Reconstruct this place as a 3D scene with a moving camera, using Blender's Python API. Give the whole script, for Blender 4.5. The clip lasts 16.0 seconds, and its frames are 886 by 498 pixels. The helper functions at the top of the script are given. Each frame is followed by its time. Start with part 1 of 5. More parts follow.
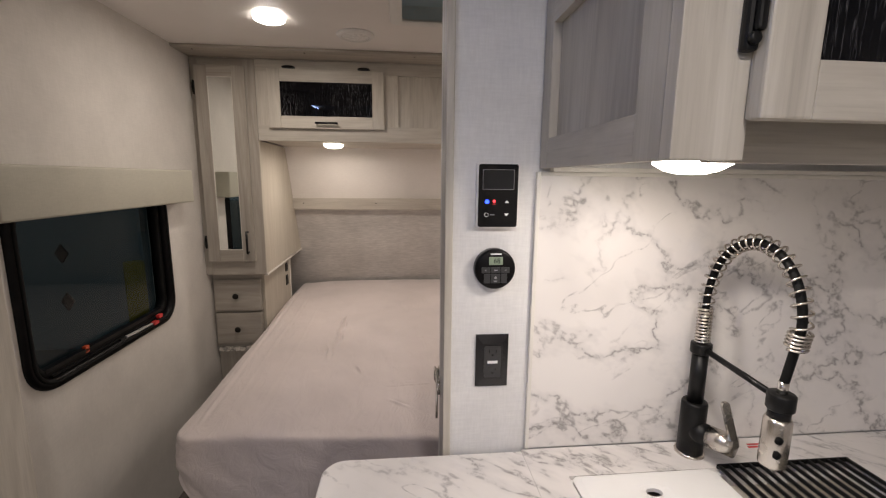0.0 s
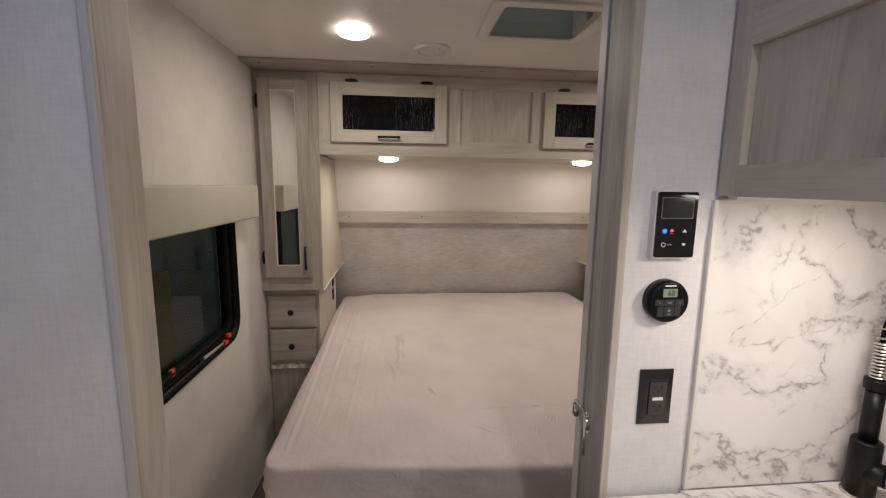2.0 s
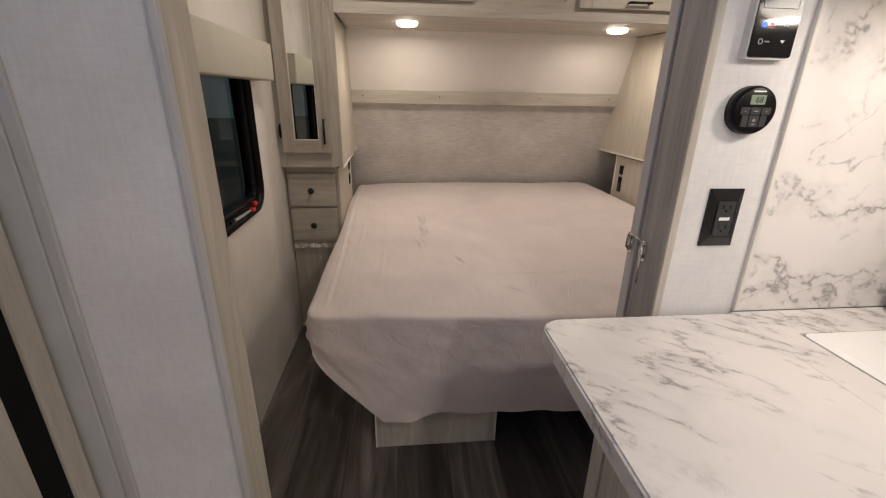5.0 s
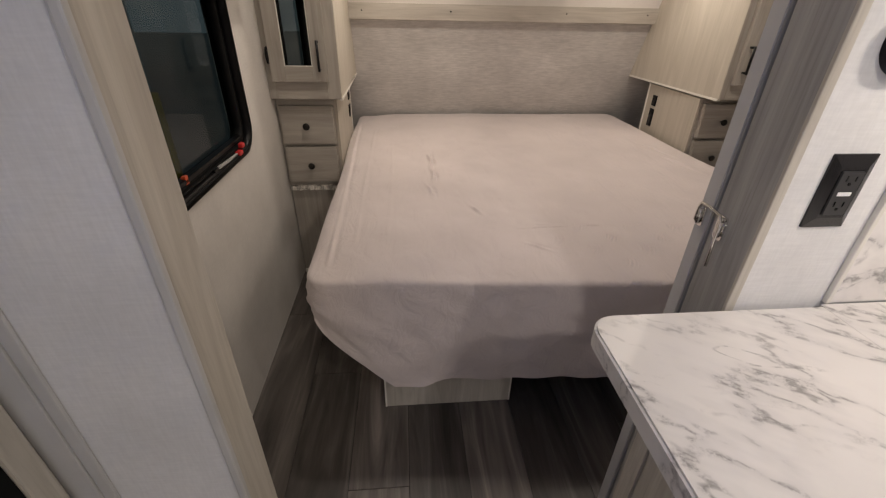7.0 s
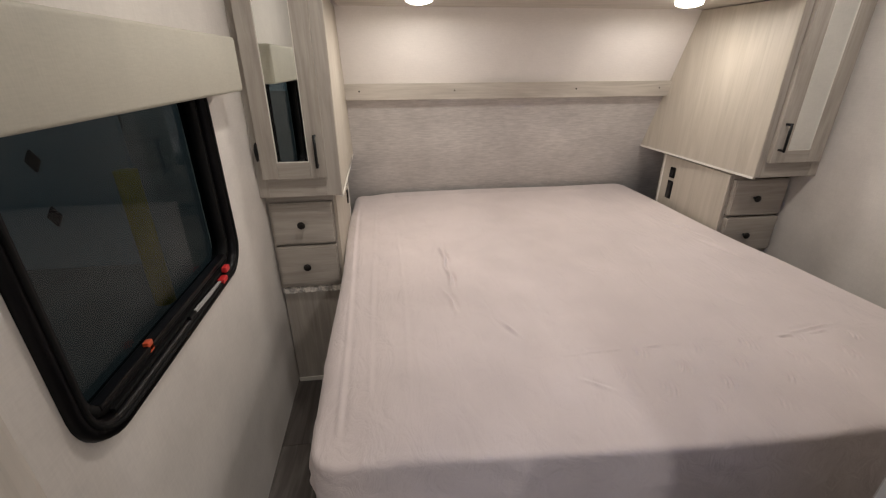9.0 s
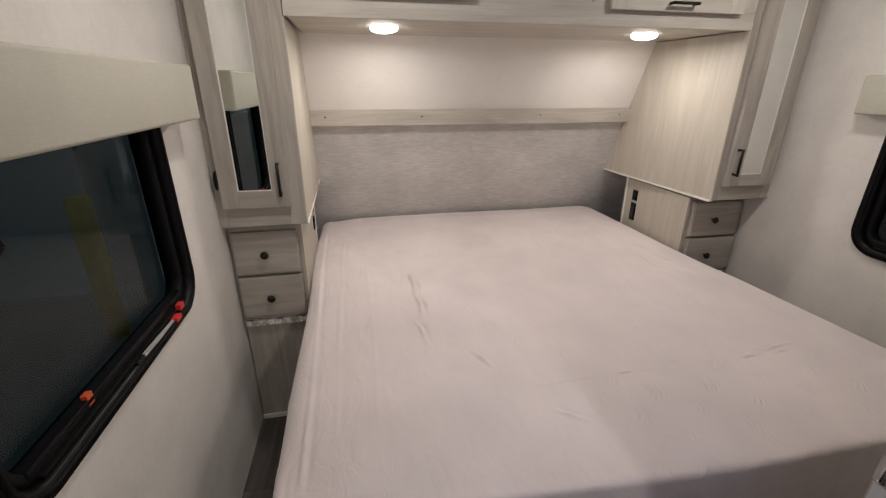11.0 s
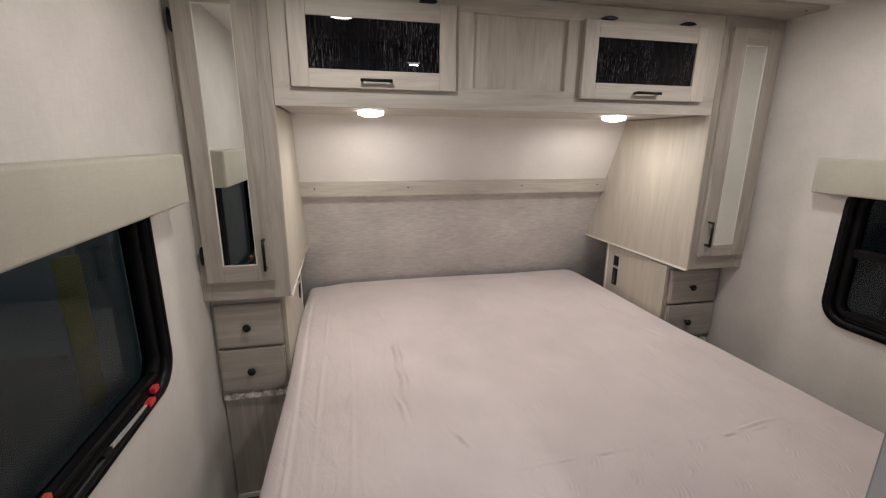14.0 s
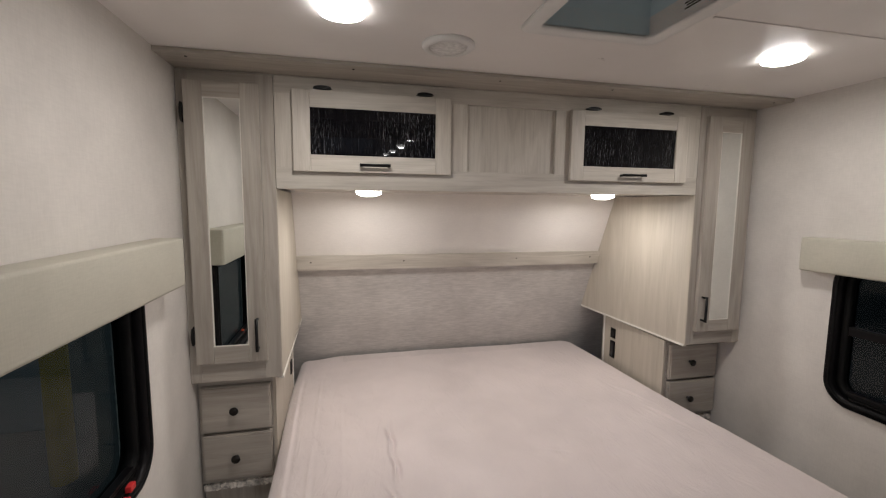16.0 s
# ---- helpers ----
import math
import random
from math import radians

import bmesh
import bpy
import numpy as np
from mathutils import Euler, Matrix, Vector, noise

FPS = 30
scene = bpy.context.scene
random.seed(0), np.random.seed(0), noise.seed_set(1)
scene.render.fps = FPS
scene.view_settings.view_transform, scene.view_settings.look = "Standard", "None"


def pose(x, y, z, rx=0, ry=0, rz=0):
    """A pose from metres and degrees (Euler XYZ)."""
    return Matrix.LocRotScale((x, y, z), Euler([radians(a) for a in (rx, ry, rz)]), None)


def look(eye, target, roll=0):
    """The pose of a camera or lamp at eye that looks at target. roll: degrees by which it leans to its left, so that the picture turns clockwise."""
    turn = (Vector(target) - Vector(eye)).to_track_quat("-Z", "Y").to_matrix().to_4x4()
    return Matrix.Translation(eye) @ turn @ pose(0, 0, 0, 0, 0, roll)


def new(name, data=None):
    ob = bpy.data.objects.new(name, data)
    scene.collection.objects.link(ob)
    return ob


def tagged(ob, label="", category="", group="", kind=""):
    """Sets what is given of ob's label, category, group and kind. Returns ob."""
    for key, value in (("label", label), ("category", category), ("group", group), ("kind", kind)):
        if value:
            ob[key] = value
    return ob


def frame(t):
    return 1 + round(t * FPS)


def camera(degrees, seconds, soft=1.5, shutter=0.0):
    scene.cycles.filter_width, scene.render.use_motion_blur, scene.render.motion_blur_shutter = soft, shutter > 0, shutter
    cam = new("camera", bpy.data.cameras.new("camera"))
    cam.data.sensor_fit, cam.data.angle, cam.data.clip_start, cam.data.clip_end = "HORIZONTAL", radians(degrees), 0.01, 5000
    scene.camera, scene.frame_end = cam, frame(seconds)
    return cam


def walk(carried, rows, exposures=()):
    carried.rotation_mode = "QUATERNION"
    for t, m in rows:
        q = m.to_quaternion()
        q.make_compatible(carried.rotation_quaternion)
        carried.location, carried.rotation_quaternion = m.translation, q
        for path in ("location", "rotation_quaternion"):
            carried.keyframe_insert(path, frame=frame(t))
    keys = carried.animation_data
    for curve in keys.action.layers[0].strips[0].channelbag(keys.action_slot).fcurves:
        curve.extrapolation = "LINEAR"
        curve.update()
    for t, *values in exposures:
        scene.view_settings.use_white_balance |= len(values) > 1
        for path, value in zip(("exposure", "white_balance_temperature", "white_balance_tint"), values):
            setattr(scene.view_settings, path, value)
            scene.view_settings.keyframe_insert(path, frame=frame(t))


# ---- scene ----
cam = camera(93.0, 16.0, 1.2)
PATH = [
    (0, (0.075, -0.031, 1.491), (0.263, 1.932, 1.159), 0.6),
    (0.5, (0.067, -0.017, 1.485), (0.257, 1.948, 1.169), 0.7),
    (1, (0.014, -0.001, 1.492), (0.205, 1.966, 1.183), 0.6),
    (1.5, (-0.125, 0.026, 1.509), (0.065, 1.993, 1.206), 0.7),
    (2, (-0.246, 0.05, 1.524), (-0.054, 2.018, 1.227), 0.8),
    (2.5, (-0.333, 0.029, 1.545), (-0.135, 1.997, 1.251), 0.8),
    (3, (-0.361, -0.017, 1.533), (-0.157, 1.95, 1.239), 0.9),
    (3.5, (-0.36, -0.001, 1.498), (-0.154, 1.966, 1.204), 0.8),
    (4, (-0.345, 0.023, 1.428), (-0.139, 1.985, 1.101), 0.9),
    (4.5, (-0.361, 0.052, 1.362), (-0.161, 1.979, 0.865), 0.9),
    (5, (-0.365, 0.055, 1.329), (-0.176, 1.923, 0.638), 1.0),
    (5.2, (-0.363, 0.056, 1.307), (-0.179, 1.907, 0.572), 1.1),
    (7.3, (-0.384, 0.324, 1.359), (-0.226, 2.043, 0.349), 1.1),
    (7.5, (-0.372, 0.367, 1.378), (-0.22, 2.086, 0.368), 1.1),
    (8, (-0.381, 0.497, 1.396), (-0.228, 2.239, 0.425), 0.7),
    (8.5, (-0.45, 0.605, 1.424), (-0.268, 2.393, 0.548), 0.1),
    (9, (-0.476, 0.628, 1.445), (-0.243, 2.442, 0.634), -0.3),
    (9.5, (-0.476, 0.653, 1.456), (-0.207, 2.476, 0.679), -0.3),
    (10, (-0.48, 0.662, 1.459), (-0.166, 2.488, 0.705), -0.2),
    (12.5, (-0.424, 0.658, 1.505), (-0.024, 2.503, 0.847), 0.4),
    (13, (-0.422, 0.656, 1.533), (-0.018, 2.517, 0.922), 0.4),
    (13.5, (-0.419, 0.649, 1.542), (-0.006, 2.527, 0.992), 0.4),
    (14, (-0.421, 0.645, 1.553), (-0.004, 2.538, 1.061), 0.4),
    (14.5, (-0.418, 0.636, 1.579), (-0.002, 2.546, 1.155), 0.4),
    (15, (-0.431, 0.642, 1.603), (-0.002, 2.567, 1.273), 0.5),
    (15.5, (-0.432, 0.645, 1.609), (0.01, 2.58, 1.365), 0.5),
    (16, (-0.423, 0.649, 1.619), (0.026, 2.587, 1.412), 0.5),
]
EXPOSURES = [(0.0, -0.36, 6650, 13), (4.5, -0.32, 6950, 13), (5.2, -0.24, 6950, 13), (7.3, -0.24, 6700, 12), (8.2, -0.06, 6450, 12), (9.5, -0.01, 6250, 11), (12.5, -0.08, 6150, 11), (16.0, -0.12, 6100, 11)]
walk(cam, [(t, look(eye, target, roll)) for t, eye, target, roll in PATH], EXPOSURES)

# ---- light and exposure ----
world = bpy.data.worlds.new("world")
scene.world = world
world.use_nodes = True
world.node_tree.nodes["Background"].inputs["Color"].default_value = (0.30, 0.36, 0.42, 1)
world.node_tree.nodes["Background"].inputs["Strength"].default_value = 0.34

WARM = (1.0, 0.915, 0.82)
COOL = (1.0, 0.95, 0.90)


def disc_lamp(x, y, z, watts, colour, size=0.10):
    """The light that a round ceiling puck gives, just under its lens."""
    data = bpy.data.lights.new("puck_light", "AREA")
    data.shape, data.size, data.energy, data.color = "DISK", size, watts, colour
    ob = new("puck_light", data)
    ob.matrix_world = look((x, y, z), (x, y, z - 1))
    return ob


CEILING_PUCKS = [(-0.425, 1.735, 4.7), (0.905, 1.735, 4.7)]
KITCHEN_PUCKS = [(0.22, -0.38, 9.6), (0.30, -1.78, 12.0), (0.34, -3.15, 9.0), (0.37, -4.6, 9.0)]
SHELF_PUCKS = [(-0.3235, 2.515, 3.6), (0.821, 2.520, 3.2)]
COUNTER_PUCK = (0.485, 0.545, 2.0)

# ---- materials ----
XL, XR, ZC = -0.98, 1.455, 2.087      # side walls and ceiling
F, D = 2.285, 2.263                   # face frames and door fronts of the bedroom cabinets


def start(name, rough, metal=0.0):
    m = bpy.data.materials.new(name)
    m.use_nodes = True
    nt = m.node_tree
    bsdf = nt.nodes["Principled BSDF"]
    bsdf.inputs["Roughness"].default_value = rough
    bsdf.inputs["Metallic"].default_value = metal
    return m, nt, bsdf


def node(nt, kind, **sockets):
    n = nt.nodes.new(kind)
    for key, value in sockets.items():
        n.inputs[key.replace("_", " ")].default_value = value
    return n


def coords(nt, scale, turn=(0, 0, 0)):
    tc = nt.nodes.new("ShaderNodeTexCoord")
    mp = nt.nodes.new("ShaderNodeMapping")
    mp.inputs["Scale"].default_value = scale
    mp.inputs["Rotation"].default_value = [radians(a) for a in turn]
    nt.links.new(tc.outputs["Object"], mp.inputs["Vector"])
    return mp.outputs["Vector"]


def noise_tex(nt, vec, scale, detail=5.0, rough=0.55, distort=0.0):
    n = node(nt, "ShaderNodeTexNoise", Scale=scale, Detail=detail, Roughness=rough, Distortion=distort)
    nt.links.new(vec, n.inputs["Vector"])
    return n.outputs["Fac"]


def ramp(nt, fac, stops):
    r = nt.nodes.new("ShaderNodeValToRGB")
    els = r.color_ramp.elements
    while len(els) < len(stops):
        els.new(0.5)
    for e, (p, c) in zip(els, stops):
        e.position, e.color = p, (c[0], c[1], c[2], 1)
    nt.links.new(fac, r.inputs["Fac"])
    return r.outputs["Color"]


def mix(nt, fac, a, b, blend="MIX"):
    n = nt.nodes.new("ShaderNodeMix")
    n.data_type, n.blend_type = "RGBA", blend
    for value, socket in ((fac, n.inputs[0]), (a, n.inputs[6]), (b, n.inputs[7])):
        if isinstance(value, (int, float)):
            socket.default_value = value
        elif isinstance(value, tuple):
            socket.default_value = (*value, 1)
        else:
            nt.links.new(value, socket)
    return n.outputs[2]


def calc(nt, op, a, b=0.0):
    n = nt.nodes.new("ShaderNodeMath")
    n.operation = op
    for value, socket in ((a, n.inputs[0]), (b, n.inputs[1])):
        if isinstance(value, (int, float)):
            socket.default_value = value
        else:
            nt.links.new(value, socket)
    return n.outputs[0]


def bump(nt, bsdf, height, strength, distance=0.002):
    b = node(nt, "ShaderNodeBump", Strength=strength, Distance=distance)
    nt.links.new(height, b.inputs["Height"])
    nt.links.new(b.outputs["Normal"], bsdf.inputs["Normal"])


def plain(name, colour, rough, metal=0.0, vary=0.12, scale=30.0, relief=0.05, coat=0.0, shine=0.5):
    """A painted, moulded or metal surface with slight unevenness."""
    m, nt, bsdf = start(name, rough, metal)
    v = coords(nt, (1, 1, 1))
    big, fine = noise_tex(nt, v, scale * 0.2), noise_tex(nt, v, scale * 8)
    lo, hi = tuple(c * (1 - vary) for c in colour), tuple(min(1, c * (1 + vary)) for c in colour)
    nt.links.new(ramp(nt, big, [(0.35, lo), (0.65, hi)]), bsdf.inputs["Base Color"])
    r = calc(nt, "ADD", calc(nt, "MULTIPLY", noise_tex(nt, v, scale), 0.12), rough - 0.06)
    nt.links.new(r, bsdf.inputs["Roughness"])
    bsdf.inputs["Coat Weight"].default_value = coat
    bsdf.inputs["Specular IOR Level"].default_value = shine
    bump(nt, bsdf, fine, relief, 0.001)
    return m


def wood(name, axis, lo, mid, hi, rough=0.5, grain=75.0, along=2.2, knots=0.5, relief=0.12, tones=(0.94, 1.04), lined=0.5):
    """Printed or stained timber whose grain runs along the axis; every piece has its own cut and tone."""
    m, nt, bsdf = start(name, rough)
    stretch = [grain, grain, grain]
    stretch["xyz".index(axis)] = along
    info = nt.nodes.new("ShaderNodeObjectInfo")
    tc = nt.nodes.new("ShaderNodeTexCoord")
    shift = nt.nodes.new("ShaderNodeVectorMath")
    shift.operation = "ADD"
    comb = nt.nodes.new("ShaderNodeCombineXYZ")
    for i in range(3):
        nt.links.new(calc(nt, "MULTIPLY", info.outputs["Random"], 3.7 + i), comb.inputs[i])
    nt.links.new(tc.outputs["Object"], shift.inputs[0])
    nt.links.new(comb.outputs[0], shift.inputs[1])

    def stretched(scale):
        mp = nt.nodes.new("ShaderNodeMapping")
        mp.inputs["Scale"].default_value = scale
        nt.links.new(shift.outputs[0], mp.inputs["Vector"])
        return mp.outputs["Vector"]

    fine = noise_tex(nt, stretched(stretch), 2.4, 8.0, 0.65, 0.3)
    broad = noise_tex(nt, stretched([s * 0.16 if s == grain else s * 0.55 for s in stretch]), 1.6, 4.0, 0.55, 1.6)
    flame = noise_tex(nt, stretched([s * 0.05 if s == grain else s * 0.5 for s in stretch]), 1.0, 3.0, 0.5)
    col = ramp(nt, broad, [(0.28, lo), (0.52, mid), (0.74, hi)])
    lines = ramp(nt, fine, [(0.30, (0.58, 0.56, 0.53)), (0.48, (0.93, 0.93, 0.92)), (0.66, (1.08, 1.08, 1.08))])
    col = mix(nt, lined, col, lines, "MULTIPLY")
    tone = ramp(nt, flame, [(0.3, (0.86, 0.86, 0.87)), (0.7, (1.06, 1.05, 1.04))])
    col = mix(nt, knots, col, tone, "MULTIPLY")
    rnd = ramp(nt, info.outputs["Random"], [(0.0, (tones[0],) * 3), (1.0, (tones[1],) * 3)])
    col = mix(nt, 1.0, col, rnd, "MULTIPLY")
    nt.links.new(col, bsdf.inputs["Base Color"])
    nt.links.new(calc(nt, "ADD", calc(nt, "MULTIPLY", fine, 0.18), rough - 0.09), bsdf.inputs["Roughness"])
    bump(nt, bsdf, fine, relief, 0.0012)
    return m


def linen(name, colour, rough=0.75, weave=220.0, vary=0.10, streak=(1.0, 1.0, 1.0), relief=0.25, blotch=0.06, upright=0.5):
    """Wall board with a printed woven look: crossing fine threads and faint clouds."""
    m, nt, bsdf = start(name, rough)
    a = noise_tex(nt, coords(nt, (weave * streak[0], weave * streak[1], weave * 0.14 * streak[2])), 1.0, 3.0, 0.6)
    b = noise_tex(nt, coords(nt, (weave * 0.14, weave * 0.14, weave)), 1.0, 3.0, 0.6)
    c = noise_tex(nt, coords(nt, (5, 5, 5)), 1.0, 3.0)
    threads = calc(nt, "ADD", calc(nt, "MULTIPLY", a, upright), calc(nt, "MULTIPLY", b, 1 - upright))
    lo, hi = tuple(x * (1 - vary) for x in colour), tuple(min(1, x * (1 + vary)) for x in colour)
    col = ramp(nt, threads, [(0.36, lo), (0.64, hi)])
    cloud = ramp(nt, c, [(0.3, (1 - blotch,) * 3), (0.7, (1 + blotch,) * 3)])
    nt.links.new(mix(nt, 1.0, col, cloud, "MULTIPLY"), bsdf.inputs["Base Color"])
    bump(nt, bsdf, threads, relief, 0.0008)
    return m


def marble(name, rough=0.28):
    """White laminate with broken grey veins in drifts."""
    m, nt, bsdf = start(name, rough)
    v = coords(nt, (1, 1, 1))
    warp = node(nt, "ShaderNodeTexNoise", Scale=2.2, Detail=3.0, Roughness=0.5)
    nt.links.new(v, warp.inputs["Vector"])
    off = nt.nodes.new("ShaderNodeVectorMath")
    off.operation = "MULTIPLY_ADD"
    off.inputs[1].default_value = (0.07, 0.07, 0.07)
    nt.links.new(warp.outputs["Color"], off.inputs[0])
    nt.links.new(v, off.inputs[2])

    def veins(stretch, turn, scale, width, detail=4.0):
        mp = nt.nodes.new("ShaderNodeMapping")
        mp.vector_type = "TEXTURE"
        mp.inputs["Scale"].default_value = [1 / k for k in stretch]
        mp.inputs["Rotation"].default_value = Vector(turn).to_track_quat("X", "Z").to_euler()
        nt.links.new(off.outputs[0], mp.inputs["Vector"])
        n = noise_tex(nt, mp.outputs["Vector"], scale, detail, 0.58)
        edge = calc(nt, "ABSOLUTE", calc(nt, "SUBTRACT", n, 0.5))
        return ramp(nt, edge, [(0.0, (1, 1, 1)), (width, (0, 0, 0))])

    v1 = veins((1.0, 5.2, 5.2), (0.66, -0.60, -0.34), 1.5, 0.024, 4.5)
    halo = veins((1.0, 5.2, 5.2), (0.66, -0.60, -0.34), 1.5, 0.075, 4.0)
    v2 = veins((1.0, 4.2, 4.2), (0.62, -0.30, 0.26), 1.9, 0.015, 3.0)
    mask = ramp(nt, noise_tex(nt, v, 3.0, 4.0, 0.6), [(0.45, (0, 0, 0)), (0.57, (1, 1, 1))])
    mask2 = ramp(nt, noise_tex(nt, v, 5.5, 5.0, 0.65), [(0.45, (0, 0, 0)), (0.58, (1, 1, 1))])
    speck = ramp(nt, noise_tex(nt, v, 46.0, 5.0, 0.75), [(0.44, (0.05, 0.05, 0.05)), (0.56, (1, 1, 1))])
    cloud = ramp(nt, noise_tex(nt, off.outputs[0], 2.4, 4.0), [(0.35, (0.715, 0.680, 0.652)), (0.62, (0.78, 0.743, 0.715))])
    soft = ramp(nt, noise_tex(nt, off.outputs[0], 4.0, 6.0, 0.7), [(0.55, (0, 0, 0)), (0.75, (0.55, 0.55, 0.55))])
    col = mix(nt, calc(nt, "MULTIPLY", soft, mask), cloud, (0.60, 0.585, 0.585))
    col = mix(nt, calc(nt, "MULTIPLY", calc(nt, "MULTIPLY", halo, mask), 0.36), col, (0.47, 0.45, 0.44))
    col = mix(nt, calc(nt, "MULTIPLY", calc(nt, "MULTIPLY", calc(nt, "MULTIPLY", v1, mask), speck), 0.72), col, (0.15, 0.135, 0.13))
    col = mix(nt, calc(nt, "MULTIPLY", calc(nt, "MULTIPLY", calc(nt, "MULTIPLY", v2, mask2), speck), 0.62), col, (0.20, 0.185, 0.18))
    nt.links.new(col, bsdf.inputs["Base Color"])
    bump(nt, bsdf, noise_tex(nt, v, 160.0, 2.0), 0.03, 0.0006)
    return m


def fabric(name, colour, rough=0.9, sheen=0.25):
    m, nt, bsdf = start(name, rough)
    v = coords(nt, (1, 1, 1))
    weave = noise_tex(nt, v, 900.0, 2.0)
    folds = noise_tex(nt, coords(nt, (5.0, 2.2, 5.0)), 3.0, 5.0, 0.6, 1.2)
    soft = noise_tex(nt, v, 2.2, 3.0)
    lo, hi = tuple(x * 0.90 for x in colour), tuple(x * 1.08 for x in colour)
    col = ramp(nt, soft, [(0.3, lo), (0.7, hi)])
    shade = ramp(nt, weave, [(0.3, (0.93, 0.93, 0.93)), (0.7, (1.04, 1.04, 1.04))])
    nt.links.new(mix(nt, 1.0, col, shade, "MULTIPLY"), bsdf.inputs["Base Color"])
    bsdf.inputs["Sheen Weight"].default_value = sheen
    h = calc(nt, "ADD", folds, calc(nt, "MULTIPLY", weave, 0.05))
    bump(nt, bsdf, h, 0.38, 0.018)
    return m


def rain_glass(name):
    """Near-black smooth glass with fine broken vertical streaks behind its face."""
    m, nt, bsdf = start(name, 0.015)
    streaks = noise_tex(nt, coords(nt, (330, 330, 10)), 1.0, 4.0, 0.7)
    fleck = noise_tex(nt, coords(nt, (520, 520, 60)), 1.0, 2.0, 0.6)
    drift = noise_tex(nt, coords(nt, (6, 6, 3)), 1.0, 2.0, 0.5)
    lit = calc(nt, "MULTIPLY", ramp(nt, streaks, [(0.50, (0, 0, 0)), (0.66, (1, 1, 1))]), ramp(nt, fleck, [(0.44, (0, 0, 0)), (0.60, (1, 1, 1))]))
    lit = calc(nt, "MULTIPLY", lit, ramp(nt, drift, [(0.36, (0.15, 0.15, 0.15)), (0.60, (1, 1, 1))]))
    nt.links.new(mix(nt, lit, (0.002, 0.002, 0.003), (0.21, 0.21, 0.22)), bsdf.inputs["Base Color"])
    bsdf.inputs["Specular IOR Level"].default_value = 0.22
    return m


def glow(name, colour, strength):
    m, nt, bsdf = start(name, 0.4)
    bsdf.inputs["Base Color"].default_value = (*colour, 1)
    bsdf.inputs["Emission Color"].default_value = (*colour, 1)
    bsdf.inputs["Emission Strength"].default_value = strength
    return m


def clear_glass(name, tint, rough=0.0):
    """A thin tinted pane: it lets part of the light straight through and mirrors a little."""
    m = bpy.data.materials.new(name)
    m.use_nodes = True
    nt = m.node_tree
    nt.nodes.remove(nt.nodes["Principled BSDF"])
    clear = node(nt, "ShaderNodeBsdfTransparent", Color=(*tint, 1))
    gloss = node(nt, "ShaderNodeBsdfGlossy", Color=(1, 1, 1, 1), Roughness=rough)
    edge = node(nt, "ShaderNodeLayerWeight", Blend=0.5)
    power = calc(nt, "POWER", edge.outputs["Facing"], 4.0)
    share = calc(nt, "ADD", calc(nt, "MULTIPLY", power, 0.22), 0.02)
    mixed = nt.nodes.new("ShaderNodeMixShader")
    nt.links.new(share, mixed.inputs[0])
    nt.links.new(clear.outputs[0], mixed.inputs[1])
    nt.links.new(gloss.outputs[0], mixed.inputs[2])
    nt.links.new(mixed.outputs[0], nt.nodes["Material Output"].inputs["Surface"])
    return m


OAK = [(0.44, 0.40, 0.345), (0.53, 0.49, 0.425), (0.61, 0.57, 0.505)]
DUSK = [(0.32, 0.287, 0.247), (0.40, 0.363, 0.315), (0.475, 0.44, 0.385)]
ASH = [(0.29, 0.28, 0.265), (0.38, 0.365, 0.345), (0.46, 0.445, 0.42)]
PALE = [(0.43, 0.385, 0.315), (0.475, 0.43, 0.358), (0.52, 0.475, 0.40)]
oak_x, oak_y, oak_z = (wood(f"washed_oak_{a}", a, *OAK, grain=66, lined=0.36) for a in "xyz")
# a darker oak for the wardrobes, nightstands and crown board
dusk_x, dusk_y, dusk_z = (wood(f"darker_oak_{a}", a, *DUSK, grain=70, lined=0.3, knots=0.35) for a in "xyz")
ash_z = wood("grey_ash_z", "z", *ASH)
pale_z = wood("pale_maple_board", "z", *PALE, grain=60, along=1.6, knots=0.3, relief=0.06, lined=0.22)
plank_wood = wood("dark_vinyl_plank", "y", (0.055, 0.047, 0.042), (0.125, 0.108, 0.097), (0.24, 0.21, 0.19), rough=0.42, grain=48, along=1.5, knots=1.0, tones=(0.62, 1.25))
wall_board = linen("cream_wall_board", (0.64, 0.605, 0.562), vary=0.04, relief=0.10)
partition_board = linen("grey_linen_wall_board", (0.70, 0.69, 0.685), vary=0.05, relief=0.12)
white_board_wall = linen("white_wall_board", (0.76, 0.715, 0.67), vary=0.03, relief=0.08, blotch=0.03)
head_board = linen("grey_streaked_wall_board", (0.53, 0.50, 0.47), weave=130, vary=0.11, relief=0.25, blotch=0.09, upright=0.12)
ceiling_board = plain("ceiling_panel", (0.80, 0.762, 0.735), 0.30, vary=0.03, scale=12, relief=0.02)
marble_top = marble("white_marble_laminate")
cover_cloth = fabric("mauve_grey_cover", (0.62, 0.545, 0.525))
valance_cloth = linen("beige_valance_vinyl", (0.46, 0.44, 0.365), rough=0.6, weave=320, vary=0.05, relief=0.2)
white_plastic = plain("white_plastic", (0.74, 0.73, 0.71), 0.35, vary=0.03)
white_edge = plain("white_edge_band", (0.72, 0.69, 0.63), 0.45, vary=0.05)
grey_trim = plain("grey_edge_trim", (0.52, 0.51, 0.50), 0.4, vary=0.05)
black_plastic = plain("black_plastic", (0.004, 0.0035, 0.004), 0.34, vary=0.2, shine=0.17)
